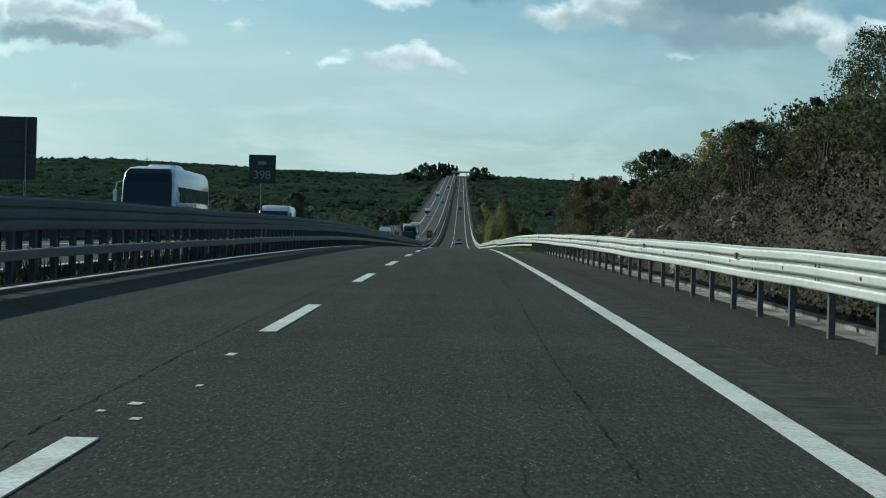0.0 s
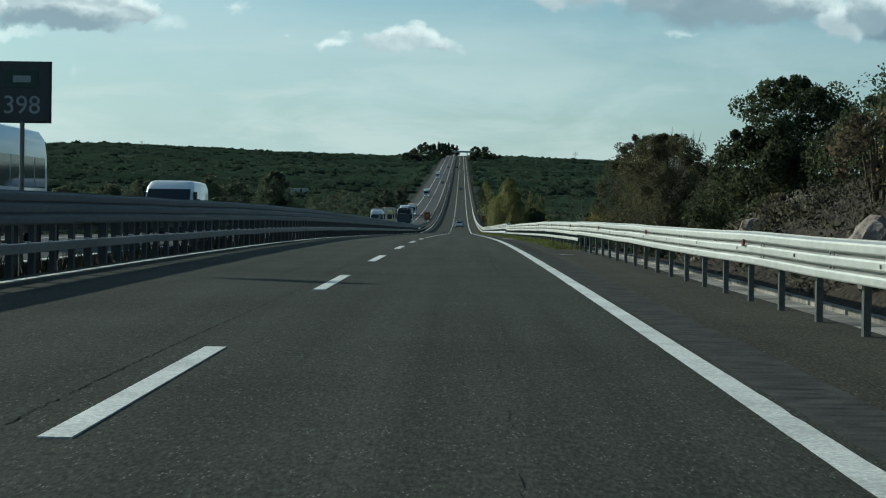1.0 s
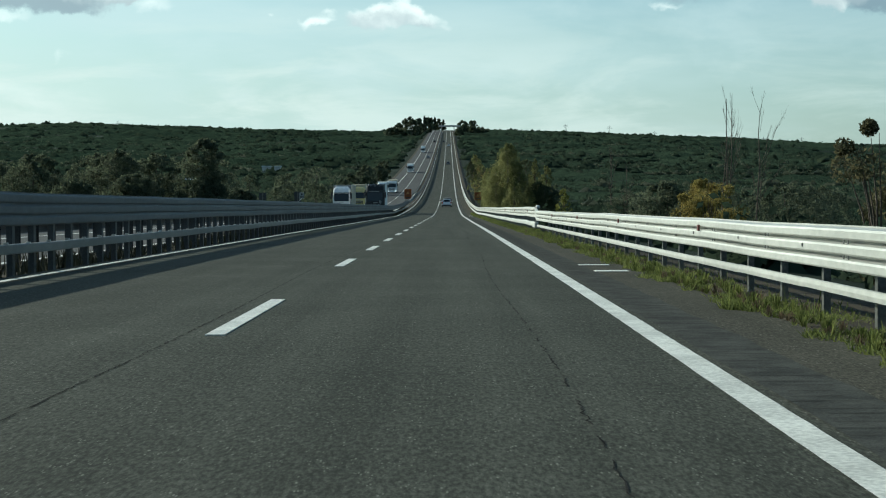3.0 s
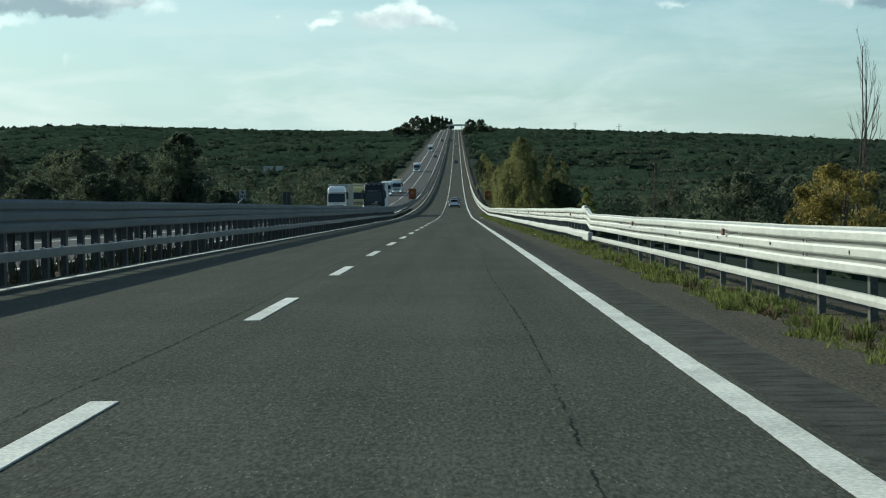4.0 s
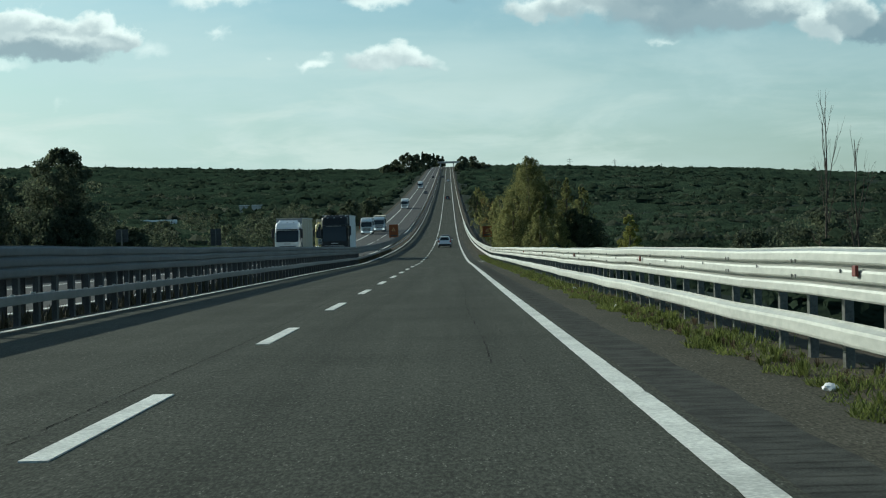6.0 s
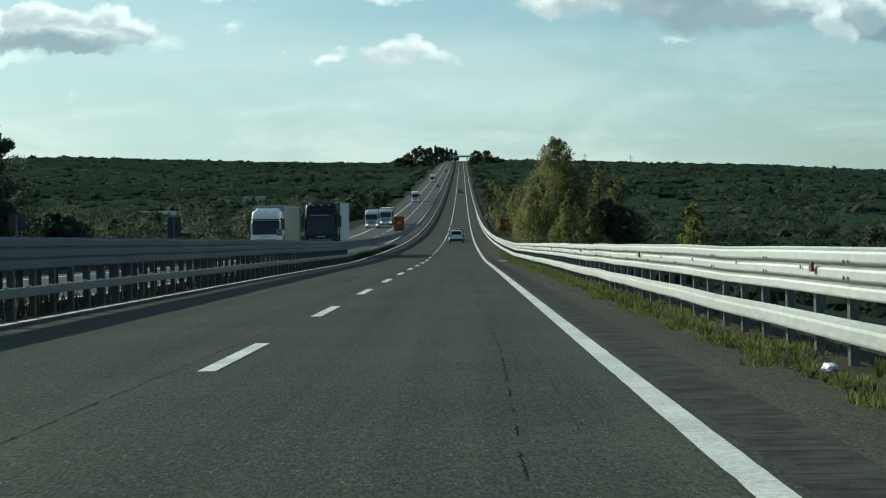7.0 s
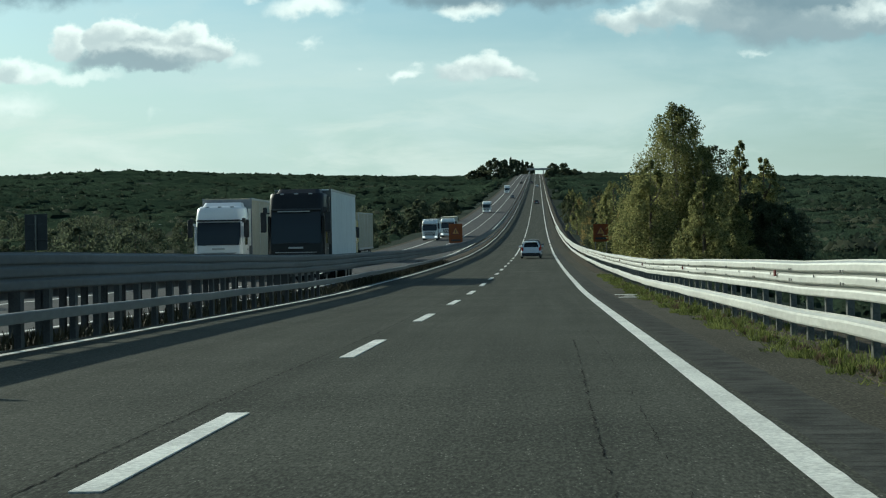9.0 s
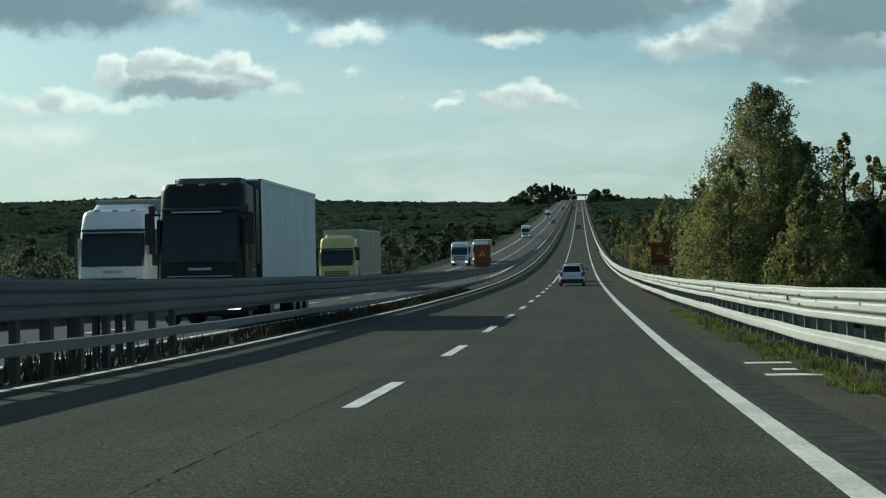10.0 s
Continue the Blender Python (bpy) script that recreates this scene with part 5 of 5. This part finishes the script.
def rock(at, size, label):
    bm = bmesh.new()
    bmesh.ops.create_icosphere(bm, subdivisions=3, radius=1.0)
    off = Vector(rng.uniform(-50, 50, 3))
    for v in bm.verts:
        p = v.co.copy()
        k = 1 + 0.3 * noise.noise(p * 1.1 + off) + 0.1 * noise.noise(p * 2.7 + off)
        # flat broken faces
        k *= 1 - 0.18 * max(0.0, noise.noise(p * 4.5 - off))
        v.co = Vector((p.x * size[0], p.y * size[1], p.z * size[2])) * k
    ob = new("rock", bm_mesh("rock", bm, M["rock"]))
    ob.matrix_basis = Matrix.Translation(at)
    return tagged(ob, label, "rock", "limestone rocks on the bank")


for k in range(46):
    x, y = 7.5 + 8.0 * rng.uniform() ** 1.2, rng.uniform(10, 84)
    s = rng.uniform(0.1, 0.3) if k % 6 else rng.uniform(0.5, 0.85)
    px, py, pz = stands(x, y)
    rock((px, py, pz + s * 0.12), (s * rng.uniform(0.8, 1.3), s * rng.uniform(0.9, 1.6), s * rng.uniform(0.6, 0.95)), "pale weathered limestone boulder on the bank")

# concrete gutter behind the first guard rail
gut = tagged(new("gutter", strip("gutter", 6.03, 6.44, M["gutter"], -0.02, np.arange(-20, 96, 2.0), 0.2)), "pale concrete gutter behind the guard rail", "gutter", kind="structure")
tagged(new("kerb", strip("kerb", 6.46, 6.56, M["gutter"], 0.05, np.arange(-20, 96, 2.0), 0.3)), "low concrete kerb of the gutter", "kerb", kind="structure")

# verge plants and bare trees further on
bare_tree(stands(14.9, 187), "slender leafless tree beside the yellow shrub", 7.3, 0.0)
bare_tree(stands(15.4, 189), "slender leafless tree beside the yellow shrub", 6.9, 0.01)
bare_tree(stands(16.6, 188), "slender leafless tree behind the yellow shrub", 7.2, 0.005)
bare_tree(stands(15.2, 247), "slender leafless tree above the scrub", 6.9, -0.02)
bare_tree(stands(16.4, 249), "slender leafless tree above the scrub", 6.2, 0.02)
bush("bush", stands(13.7, 185), "bright yellow autumn shrub", 3.3, 1.5, "yellow", 14000, 0.052, 60)
bush("bush", stands(14.6, 192), "yellow autumn shrub behind the rail", 2.6, 0.9, "yellow", 2000, 0.085, 24)
tree("tree", stands(16.2, 323), "small yellow-green poplar beside the field", 5.0, 0.95, "lime", 0.03, 13000, 0.06, "dome", limbs=5, lumps=110)

# poplars below the embankment
tree("tree", stands(11.7, 393), "tall poplar with thinning yellow-green leaves", 11.4, 4.5, "poplar", 0.02, 66000, 0.066, "poplar", "bark_pale", 16, 320, group="roadside poplars", taper=0.66)
tree("tree", stands(13.2, 390), "pointed poplar grown into the tall one", 8.6, 2.6, "poplar", 0.02, 24000, 0.066, "poplar", "bark_pale", 9, 110, group="roadside poplars", taper=0.7)
for x, y, h, r, kind, text in ((9.6, 388, 7.0, 2.4, "poplar", "poplar with orange tinged leaves"), (12.2, 379, 6.2, 1.9, "poplar", "slim poplar with pale yellow leaves"), (16.2, 395, 9.9, 2.0, "poplar", "poplar with a forked top"),
                               (18.2, 398, 9.2, 2.6, "poplar", "broad olive green poplar tree"), (15.0, 402, 9.4, 3.2, "holm", "dark poplar behind the tall one"), (16.6, 391, 6.2, 2.3, "holm", "dark bushy tree below the poplars"), (18.6, 390, 5.6, 2.2, "shade_oak", "dark bushy tree below the poplars"),
                               (17.4, 388, 5.6, 2.0, "holm", "dark bushy tree below the poplars"), (8.8, 396, 5.0, 1.7, "poplar", "young yellow-green poplar by the road"), (14.6, 384, 5.2, 1.9, "poplar", "bushy yellow-green poplar by the road")):
    tree("tree", stands(x, y), text, h, r, kind, 0.02, 15000, 0.072, "poplar" if kind == "poplar" else "dome", limbs=8, lumps=110, group="roadside poplars", taper=0.7)
for k in range(20):
    y, x = 401 + 5.2 * k + rng.uniform(-2, 2), rng.uniform(9.8, 14.5)
    h = rng.uniform(5.6, 7.6)
    kind = ("poplar", "poplar", "poplar", "holm", "autumn")[k % 5]
    tree("tree", stands(x, y), {"poplar": "yellow-green poplar in the row beside the climb", "holm": "dark green tree among the poplars", "autumn": "poplar turning orange beside the climb"}[kind], h, h * rng.uniform(0.26, 0.36), kind, 0.0, 6000, 0.085, "poplar", limbs=5, lumps=50, group="roadside poplars", taper=0.6)
for k in range(44):
    y = 398 + k * 5 + k * k * 0.14 + rng.uniform(-3, 3)
    x = 8.6 + rng.uniform(-0.4, 4.2) + 0.003 * (y - 400)
    h = rng.uniform(4.2, 7.0)
    kind = ("poplar", "autumn", "poplar", "poplar", "holm")[int(rng.integers(5))]
    tree("tree", stands(x, y), {"oak": "", "poplar": "young yellow-green poplar by the road", "autumn": "young poplar turning orange", "holm": "dark green roadside tree"}[kind], h, h * rng.uniform(0.28, 0.44), kind, 0.03, (4500 if y < 470 else 2600) if y < 620 else 1000, 0.1 if y < 620 else 0.22, "poplar", limbs=5, lumps=34, group="roadside poplars")

# dark trees on the left of the oncoming carriageway
for x, y, h, r in ((-29.5, 332, 12.8, 3.5), (-38, 346, 11.5, 4.2), (-42, 338, 12.0, 4.6), (-47, 350, 11.6, 4.6), (-29, 330, 7.4, 3.0), (-25.5, 338, 5.0, 2.4), (-38, 330, 8.6, 3.8), (-53, 338, 11.8, 4.4), (-60, 345, 11.0, 4.6), (-45, 326, 8.0, 3.8), (-66, 338, 10.5, 4.4)):
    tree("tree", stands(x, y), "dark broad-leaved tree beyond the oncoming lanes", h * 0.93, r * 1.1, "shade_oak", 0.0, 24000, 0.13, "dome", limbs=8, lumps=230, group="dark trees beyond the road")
for k in range(70):
    y = 170 + 560 * rng.uniform() ** 0.8
    x = -rng.uniform(24, 34 + 0.16 * y) - (6 if y < 330 else 0)
    h = rng.uniform(2.6, 4.4) + 0.004 * y
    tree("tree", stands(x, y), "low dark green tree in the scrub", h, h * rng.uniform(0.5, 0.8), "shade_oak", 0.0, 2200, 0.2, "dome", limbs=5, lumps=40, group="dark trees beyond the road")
for k in range(9):
    x, y = -rng.uniform(21.5, 27), rng.uniform(560, 900)
    h = rng.uniform(4, 7.5)
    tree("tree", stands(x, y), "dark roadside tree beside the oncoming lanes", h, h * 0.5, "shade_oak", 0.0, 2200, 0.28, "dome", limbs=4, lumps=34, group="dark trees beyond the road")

# crest of the hill: clump of pines, and the bridge
for x, y, h, r, shp in ((-40, 1800, 17, 7, "round"), (-33, 1790, 19, 7, "round"), (-27, 1810, 16, 6, "round"), (-22, 1850, 17, 3, "cone"), (-20, 1890, 15, 5, "round"), (-19.5, 1960, 15, 5, "round"), (17, 1840, 9, 5, "round"), (27, 1850, 7, 6, "round"), (36, 1860, 6, 7, "round"), (11.5, 1700, 7, 3.5, "round"), (-46, 1805, 12, 7, "round"), (-52, 1800, 8, 7, "round"), (-14, 2150, 15, 4, "cone"), (-9, 2160, 13, 5, "round"), (-4, 2170, 12, 4, "cone"), (-18, 2150, 14, 5, "round"), (18, 2150, 12, 6, "round"), (30, 2140, 12, 7, "round")):
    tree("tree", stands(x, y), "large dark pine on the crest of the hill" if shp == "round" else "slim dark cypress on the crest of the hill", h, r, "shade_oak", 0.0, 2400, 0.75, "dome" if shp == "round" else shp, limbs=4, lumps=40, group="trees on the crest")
bridge = thing("overpass", (0, 2060, float(road_z(2060))), "pale concrete road bridge over the crest", "bridge")
part("deck", box_bm(-9, 15, -3, 3, 4.2, 5.2, 0.1), M["concrete"], bridge)
part("parapet", box_bm(-9, 15, -3.1, -2.8, 5.2, 6.0, 0.05), M["concrete"], bridge)
for x in (-6, 8):
    part("pier", box_bm(x - 0.5, x + 0.5, -1.5, 1.5, -1, 4.2, 0.1), M["concrete"], bridge)


def scatter(name, label, count, area, size, leaf, clumps, mat, keep=None, sides=6, rows=None):
    """Many shrubs of leaf clumps over the land, as one mesh."""
    x = rng.uniform(area[0], area[1], count)
    u = rng.uniform(0, 1, count)
    y = area[2] * (area[3] / area[2]) ** u if area[2] > 0 else area[2] + (area[3] - area[2]) * u
    if rows is not None:
        line = np.asarray(rows)[rng.integers(0, len(rows), count)]
        y = line * (1 + 0.02 * np.sin(x / 37.0 + line)) + rng.normal(size=count) * 2.5
    if keep is not None:
        ok = keep(x, y)
        x, y = x[ok], y[ok]
    n = len(x)
    s = rng.uniform(size[0], size[1], n) * (0.75 + 0.5 * rng.uniform(0, 1, n) ** 3)
    z = land_z(x, y)
    d = rng.normal(size=(n, clumps, 3))
    d /= np.linalg.norm(d, axis=2)[..., None]
    d[..., 2] = np.abs(d[..., 2])
    rad = rng.uniform(0.7, 1.1 if clumps > 3 else 0.92, (n, clumps, 1))
    wide = s * rng.uniform(0.8, 1.5, n)
    here = np.stack([x, y, z], -1)[:, None, :]
    size3 = np.stack([wide, wide, s if clumps > 2 else 0.65 * s], -1)[:, None, :]
    c = here + d * rad * size3
    ways = 0.6 * d + np.array([0, 0, 0.8])
    ways /= np.linalg.norm(ways, axis=2)[..., None]
    v, q, lie = leaf_quads(c.reshape(-1, 3), np.repeat(s * leaf, clumps), ways.reshape(-1, 3), 0.4, soft=0.85, turned=(0, -1.0, 0.5))
    if sides:
        # the dense inner body of each shrub: a low uneven dome, turned at random
        ang = np.arange(sides) * 2 * math.pi / sides
        dome = np.array([(math.cos(p), math.sin(p), -0.25) for p in ang] + [(0.8 * math.cos(p + 0.4), 0.8 * math.sin(p + 0.4), 0.42) for p in ang] + [(0.2 * math.cos(p), 0.2 * math.sin(p), 0.86) for p in ang])
        k = len(dome)
        turn = rng.uniform(0, 2 * math.pi, (n, 1))
        spun = np.stack([dome[None, :, 0] * np.cos(turn) - dome[None, :, 1] * np.sin(turn), dome[None, :, 0] * np.sin(turn) + dome[None, :, 1] * np.cos(turn), np.repeat(dome[None, :, 2], n, 0)], -1)
        dv = here + spun * size3 * (0.64 if clumps > 4 else 0.9) * rng.uniform(0.75, 1.15, (n, k, 1))
        out = spun * (0.3, 0.3, 0.2) + (0, 0, 1.0)
        out /= np.linalg.norm(out, axis=2)[..., None]
        dq = [(r * sides + i, r * sides + (i + 1) % sides, (r + 1) * sides + (i + 1) % sides, (r + 1) * sides + i) for r in (0, 1) for i in range(sides)]
        m = 2 * sides
        dq += [(m, m + 1, m + 2, m + 3)] + ([(m, m + 3, m + 4, m + 5)] if sides == 6 else [])
        dq = np.array(dq)
        q = np.concatenate([q, (dq[None] + (np.arange(n) * k)[:, None, None] + len(v)).reshape(-1, 4)])
        v = np.concatenate([v, dv.reshape(-1, 3)])
        lie = np.concatenate([lie, out.reshape(-1, 3)])
    ob = new(name, fast_mesh(name, v, q, M[mat], normals=lie))
    return tagged(ob, label, "shrubs", kind="stuff")


def value_noise(x, y, size, seed):
    """Smooth noise between 0 and 1 over the land, with lumps of the given size."""
    r = np.random.default_rng(seed).uniform(0, 1, (256, 256))
    u, v = np.asarray(x, float) / size + 4000.0, np.asarray(y, float) / size + 4000.0
    i, j = np.floor(u).astype(int), np.floor(v).astype(int)
    fu, fv = u - i, v - j
    fu, fv = fu * fu * (3 - 2 * fu), fv * fv * (3 - 2 * fv)
    i, j, k, m = i % 256, j % 256, (i + 1) % 256, (j + 1) % 256
    return (r[i, j] * (1 - fu) + r[k, j] * fu) * (1 - fv) + (r[i, m] * (1 - fu) + r[k, m] * fu) * fv


def maquis():
    """The closed canopy of the scrub on plain and hill: an uneven skin that sinks into the ground beside the road."""
    gx = np.concatenate([np.arange(-900, -330, 5.0), np.arange(-330, 330, 2.4), np.arange(330, 801, 5.0)])
    gy = np.geomspace(335, 2500, 420)
    x, y = np.meshgrid(gx, gy)
    x = x + 1.1 * (value_noise(x, y, 3.7, 1) - 0.5)
    patch = value_noise(x / 3, y, 60.0, 2)
    h = 2.6 * value_noise(x, y, 46.0, 3) * patch + 1.9 * value_noise(x, y, 15.0, 4) ** 1.5 + 1.5 * value_noise(x, y, 6.0, 5) ** 2 + 0.8 * value_noise(x, y, 2.9, 6) - 1.5
    h = h * (0.55 + 0.45 * smooth01(y, 400, 1100))
    z = land_z(x, y) + np.where((x < -23) | (x > 13), h, -1.5)
    ny, nx = x.shape
    i = np.arange(nx * ny).reshape(ny, nx)
    quads = np.stack([i[:-1, :-1], i[:-1, 1:], i[1:, 1:], i[1:, :-1]], -1).reshape(-1, 4)
    cx, cy = x[:-1, :-1].ravel(), y[:-1, :-1].ravel()
    quads = quads[(cx < -21) | (cx > 10)]
    ob = new("maquis", fast_mesh("maquis", np.stack([x, y, z], -1).reshape(-1, 3), quads, M["maquis"], True))
    return tagged(ob, "closed dark green maquis scrub over plain and hillside", "shrubs", kind="stuff")


def off_road(x, y):
    return (x < -20.5) | (x > 8.6)


def well_off(x, y):
    return (x < -26) | (x > 26)


for x, y, h in ((15.5, 214, 4.8), (19, 222, 5.6), (23.5, 218, 6.0), (27, 231, 6.2), (17.5, 236, 5.0), (21.5, 243, 5.6), (26, 250, 6.0), (31, 244, 6.4), (18, 262, 5.0), (23, 268, 5.4), (29, 272, 5.8), (35, 262, 6.2), (20, 290, 4.6), (27, 298, 5.0), (34, 292, 5.4)):
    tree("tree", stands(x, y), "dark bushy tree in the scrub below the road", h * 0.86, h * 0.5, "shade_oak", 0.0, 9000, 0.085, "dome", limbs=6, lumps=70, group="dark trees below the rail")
maquis()
scatter("scrub_near", "dark green scrub beside the motorway", 1100, (-95, -20, 140, 520), (0.5, 1.6), 0.11, 40, "macchia", off_road)
scatter("scrub_verge", "dark green scrub below the guard rail", 1500, (8.6, 60, 96, 520), (0.5, 1.6), 0.09, 60, "macchia", lambda x, y: land_z(x, y) < road_z(y) + 0.4)
scatter("dry_grass", "dry brown grass and low scrub on the cutting", 7000, (7.2, 17, 8, 88), (0.16, 0.42), 0.13, 52, "dry", lambda x, y: land_z(x, y) > road_z(y) - 0.05, 0)
scatter("scrub_mid", "dark green scrub on the plain", 8500, (-330, 330, 330, 1000), (0.8, 2.2), 0.2, 26, "macchia", well_off, 6)
scatter("scrub_far", "dark green bushes on the hillside", 12000, (-900, 800, 800, 2500), (1.6, 4.0), 0.3, 3, "macchia", off_road, 5)
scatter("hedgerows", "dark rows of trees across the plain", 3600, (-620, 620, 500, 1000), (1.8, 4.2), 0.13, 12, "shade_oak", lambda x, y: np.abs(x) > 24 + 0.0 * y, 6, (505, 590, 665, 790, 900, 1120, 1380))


def pylon(x, y, tall):
    p = thing("pylon", stands(x, y), "thin grey lattice power pylon on the ridge", "pylon", "pylons on the ridge")
    for sx in (-1, 1):
        for sy in (-1, 1):
            vs, fs = tube([(sx * 1.6, sy * 1.6, -2), (sx * 0.5, sy * 0.5, tall * 0.7), (0.1 * sx, 0.1 * sy, tall)], [0.16, 0.14, 0.1], 4)
            part("leg", mesh_of("leg", vs, fs, M["post"]), None, p)
    for z, w in ((0.72, 3.6), (0.86, 2.6)):
        part("cross_arm", box_bm(-w, w, -0.14, 0.14, tall * z - 0.14, tall * z + 0.14), M["post"], p)
    for k in range(5):
        z, w = tall * (0.1 + 0.12 * k), 1.45 - 0.2 * k
        part("brace", box_bm(-w, w, -w - 0.05, -w + 0.05, z - 0.09, z + 0.09), M["post"], p)


for x, y, h in ((150, 2330, 14), (205, 2330, 15), (262, 2330, 13), (400, 2330, 15), (448, 2330, 14), (-420, 2350, 13)):
    pylon(x, y, h)

# grass along the second stretch of guard rail
n = 170000
gy = 93 + 267 * rng.uniform(0, 1, n) ** 1.2
gx = 5.1 + 0.16 * np.sin(gy * 1.3) * np.sin(gy * 0.37) + 0.08 * np.sin(gy * 4.7) + np.abs(rng.normal(size=n)) * 0.4
tuft = 0.5 + 0.5 * np.sin(gy * 0.9) * np.sin(gy * 0.23 + 1) + 0.25 * np.sin(gy * 3.1)
keep = rng.uniform(0, 1, n) < tuft
gx, gy, tuft = gx[keep], gy[keep], tuft[keep]
gz, n = road_z(gy), len(gx)
tall = rng.uniform(0.015, 0.07, n) * (0.6 + 0.8 * tuft) * np.where(rng.uniform(0, 1, n) < 0.03, 2.4, 1.0)
ang = rng.uniform(0, 2 * math.pi, n)
lean = rng.normal(size=(n, 2)) * 0.035
base = np.stack([gx, gy, gz], -1)
side = np.stack([np.cos(ang), np.sin(ang), np.zeros(n)], -1) * 0.008
tip = base + np.stack([lean[:, 0], lean[:, 1], tall], -1)
v = np.stack([base - side, base + side, tip + side * 0.3, tip - side * 0.3], 1).reshape(-1, 3)
tagged(new("verge_grass", fast_mesh("verge_grass", v, np.arange(4 * n).reshape(n, 4), M["grass"])), "short green grass and weeds along the guard rail", "grass", kind="stuff")


def tufts(name, label, count, blades, y0, y1, height, mat):
    """Single weeds: bundles of leaning blades scattered along the foot of the guard rail."""
    ty = y0 + (y1 - y0) * rng.uniform(0, 1, count) ** 1.1
    tx = 5.16 + np.abs(rng.normal(size=count)) * 0.3
    size = rng.uniform(0.4, 1.0, count) * height
    cx, cy, cs = np.repeat(tx, blades), np.repeat(ty, blades), np.repeat(size, blades)
    m = count * blades
    out = rng.uniform(0, 2 * math.pi, m)
    reach = rng.uniform(0.0, 0.75, m) * cs
    base = np.stack([cx + 0.15 * cs * np.cos(out), cy + 0.15 * cs * np.sin(out), road_z(cy) + 0.01], -1)
    tip = np.stack([cx + reach * np.cos(out), cy + reach * np.sin(out), road_z(cy) + cs * rng.uniform(0.45, 1.1, m)], -1)
    across = np.stack([-np.sin(out), np.cos(out), np.zeros(m)], -1) * (0.003 + 0.012 * cs[:, None])
    v = np.stack([base - across * 0.5, base + across * 0.5, tip + across, tip - across], 1).reshape(-1, 3)
    tagged(new(name, fast_mesh(name, v, np.arange(4 * m).reshape(m, 4), M[mat])), label, "weeds", kind="stuff")


tufts("verge_weeds", "leafy green weeds at the foot of the guard rail", 900, 60, 93, 350, 0.17, "grass")
tufts("dry_verge_weeds", "dry brown weeds at the foot of the guard rail", 700, 36, 93, 350, 0.12, "scrub")
tagged(new("verge", strip("verge", 5.24, 6.6, M["soil"], 0.012, np.arange(98, 460, 0.7), 0.02, 0.07)), "strip of soil and weeds under the guard rail", "verge", kind="structure")

# pale things on the far plain
wall = thing("low_wall", stands(-108, 776), "long low white wall on the plain", "wall")
part("wall_body", box_bm(-19, 19, -0.2, 0.2, -0.5, 1.1, 0.04), M["signwhite"], wall)
hut = thing("hut", stands(-76, 880), "small pale flat-roofed farm hut", "building")
part("wall_body", box_bm(-4, 4, -3, 3, -0.5, 3.0, 0.05), M["concrete"], hut)
part("roof", box_bm(-4.3, 4.3, -3.3, 3.3, 3.0, 3.25, 0.04), M["signwhite"], hut)

# dry weeds in the median
n = 15000
wx, wy = rng.uniform(-6.2, -5.25, n), rng.uniform(-10, 420, n)
wz, tall = road_z(wy) - 0.12, rng.uniform(0.2, 0.6, n) * (0.4 + 0.6 * np.abs(np.sin(wy * 0.37) * np.sin(wy * 0.083)))
ang, lean = rng.uniform(0, 2 * math.pi, n), rng.normal(size=(n, 2)) * 0.08
base = np.stack([wx, wy, wz], -1)
side = np.stack([np.cos(ang), np.sin(ang), np.zeros(n)], -1) * 0.025
tip = base + np.stack([lean[:, 0], lean[:, 1], tall], -1)
v = np.stack([base - side, base + side, tip + side * 0.2, tip - side * 0.2], 1).reshape(-1, 3)
tagged(new("median_weeds", fast_mesh("median_weeds", v, np.arange(4 * n).reshape(n, 4), M["dry"])), "dry brown weeds between the median barriers", "weeds", kind="stuff")

# litter on the verge
for x, y, s in ((5.5, 232.6, 0.075), (5.35, 248.0, 0.07), (5.3, 219.0, 0.07), (5.2, 201.0, 0.06)):
    bm = bmesh.new()
    bmesh.ops.create_icosphere(bm, subdivisions=2, radius=1.0)
    for v in bm.verts:
        k = 1 + 0.5 * noise.noise(v.co * 2.3 + Vector((y, 0, 0)))
        v.co = Vector((v.co.x * s, v.co.y * s * 1.6, v.co.z * s * 0.6)) * k
    lit = new("litter", bm_mesh("litter", bm, M["signwhite"]))
    lit.matrix_basis = Matrix.Translation((x, y, float(road_z(y)) + s * 0.4))
    tagged(lit, "crumpled white plastic litter on the verge", "litter", "litter on the verge")

# pale rounded rail ends lying behind the step of the rail
for x, y, long in ((6.1, 186.4, 0.8), (6.2, 188.0, 0.6)):
    end = thing("rail_end", (x, y, float(road_z(y))), "pale rounded steel rail end behind the guard rail", "rail end", "spare rail ends")
    part("shell", loft([ring_rect(-0.08, 0.08, -long / 2, long / 2, 1.0, 0.07), ring_rect(-0.09, 0.09, -long / 2 - 0.02, long / 2 + 0.02, 1.05, 0.08), ring_rect(-0.07, 0.07, -long / 2 + 0.03, long / 2 - 0.03, 1.12, 0.06), ring_rect(-0.03, 0.03, -long / 2 + 0.12, long / 2 - 0.12, 1.15, 0.025)]), M["zinc"], end, smooth=True)
    part("post", box_bm(-0.04, 0.04, -0.04, 0.04, -0.4, 1.02, 0.006), M["post"], end)
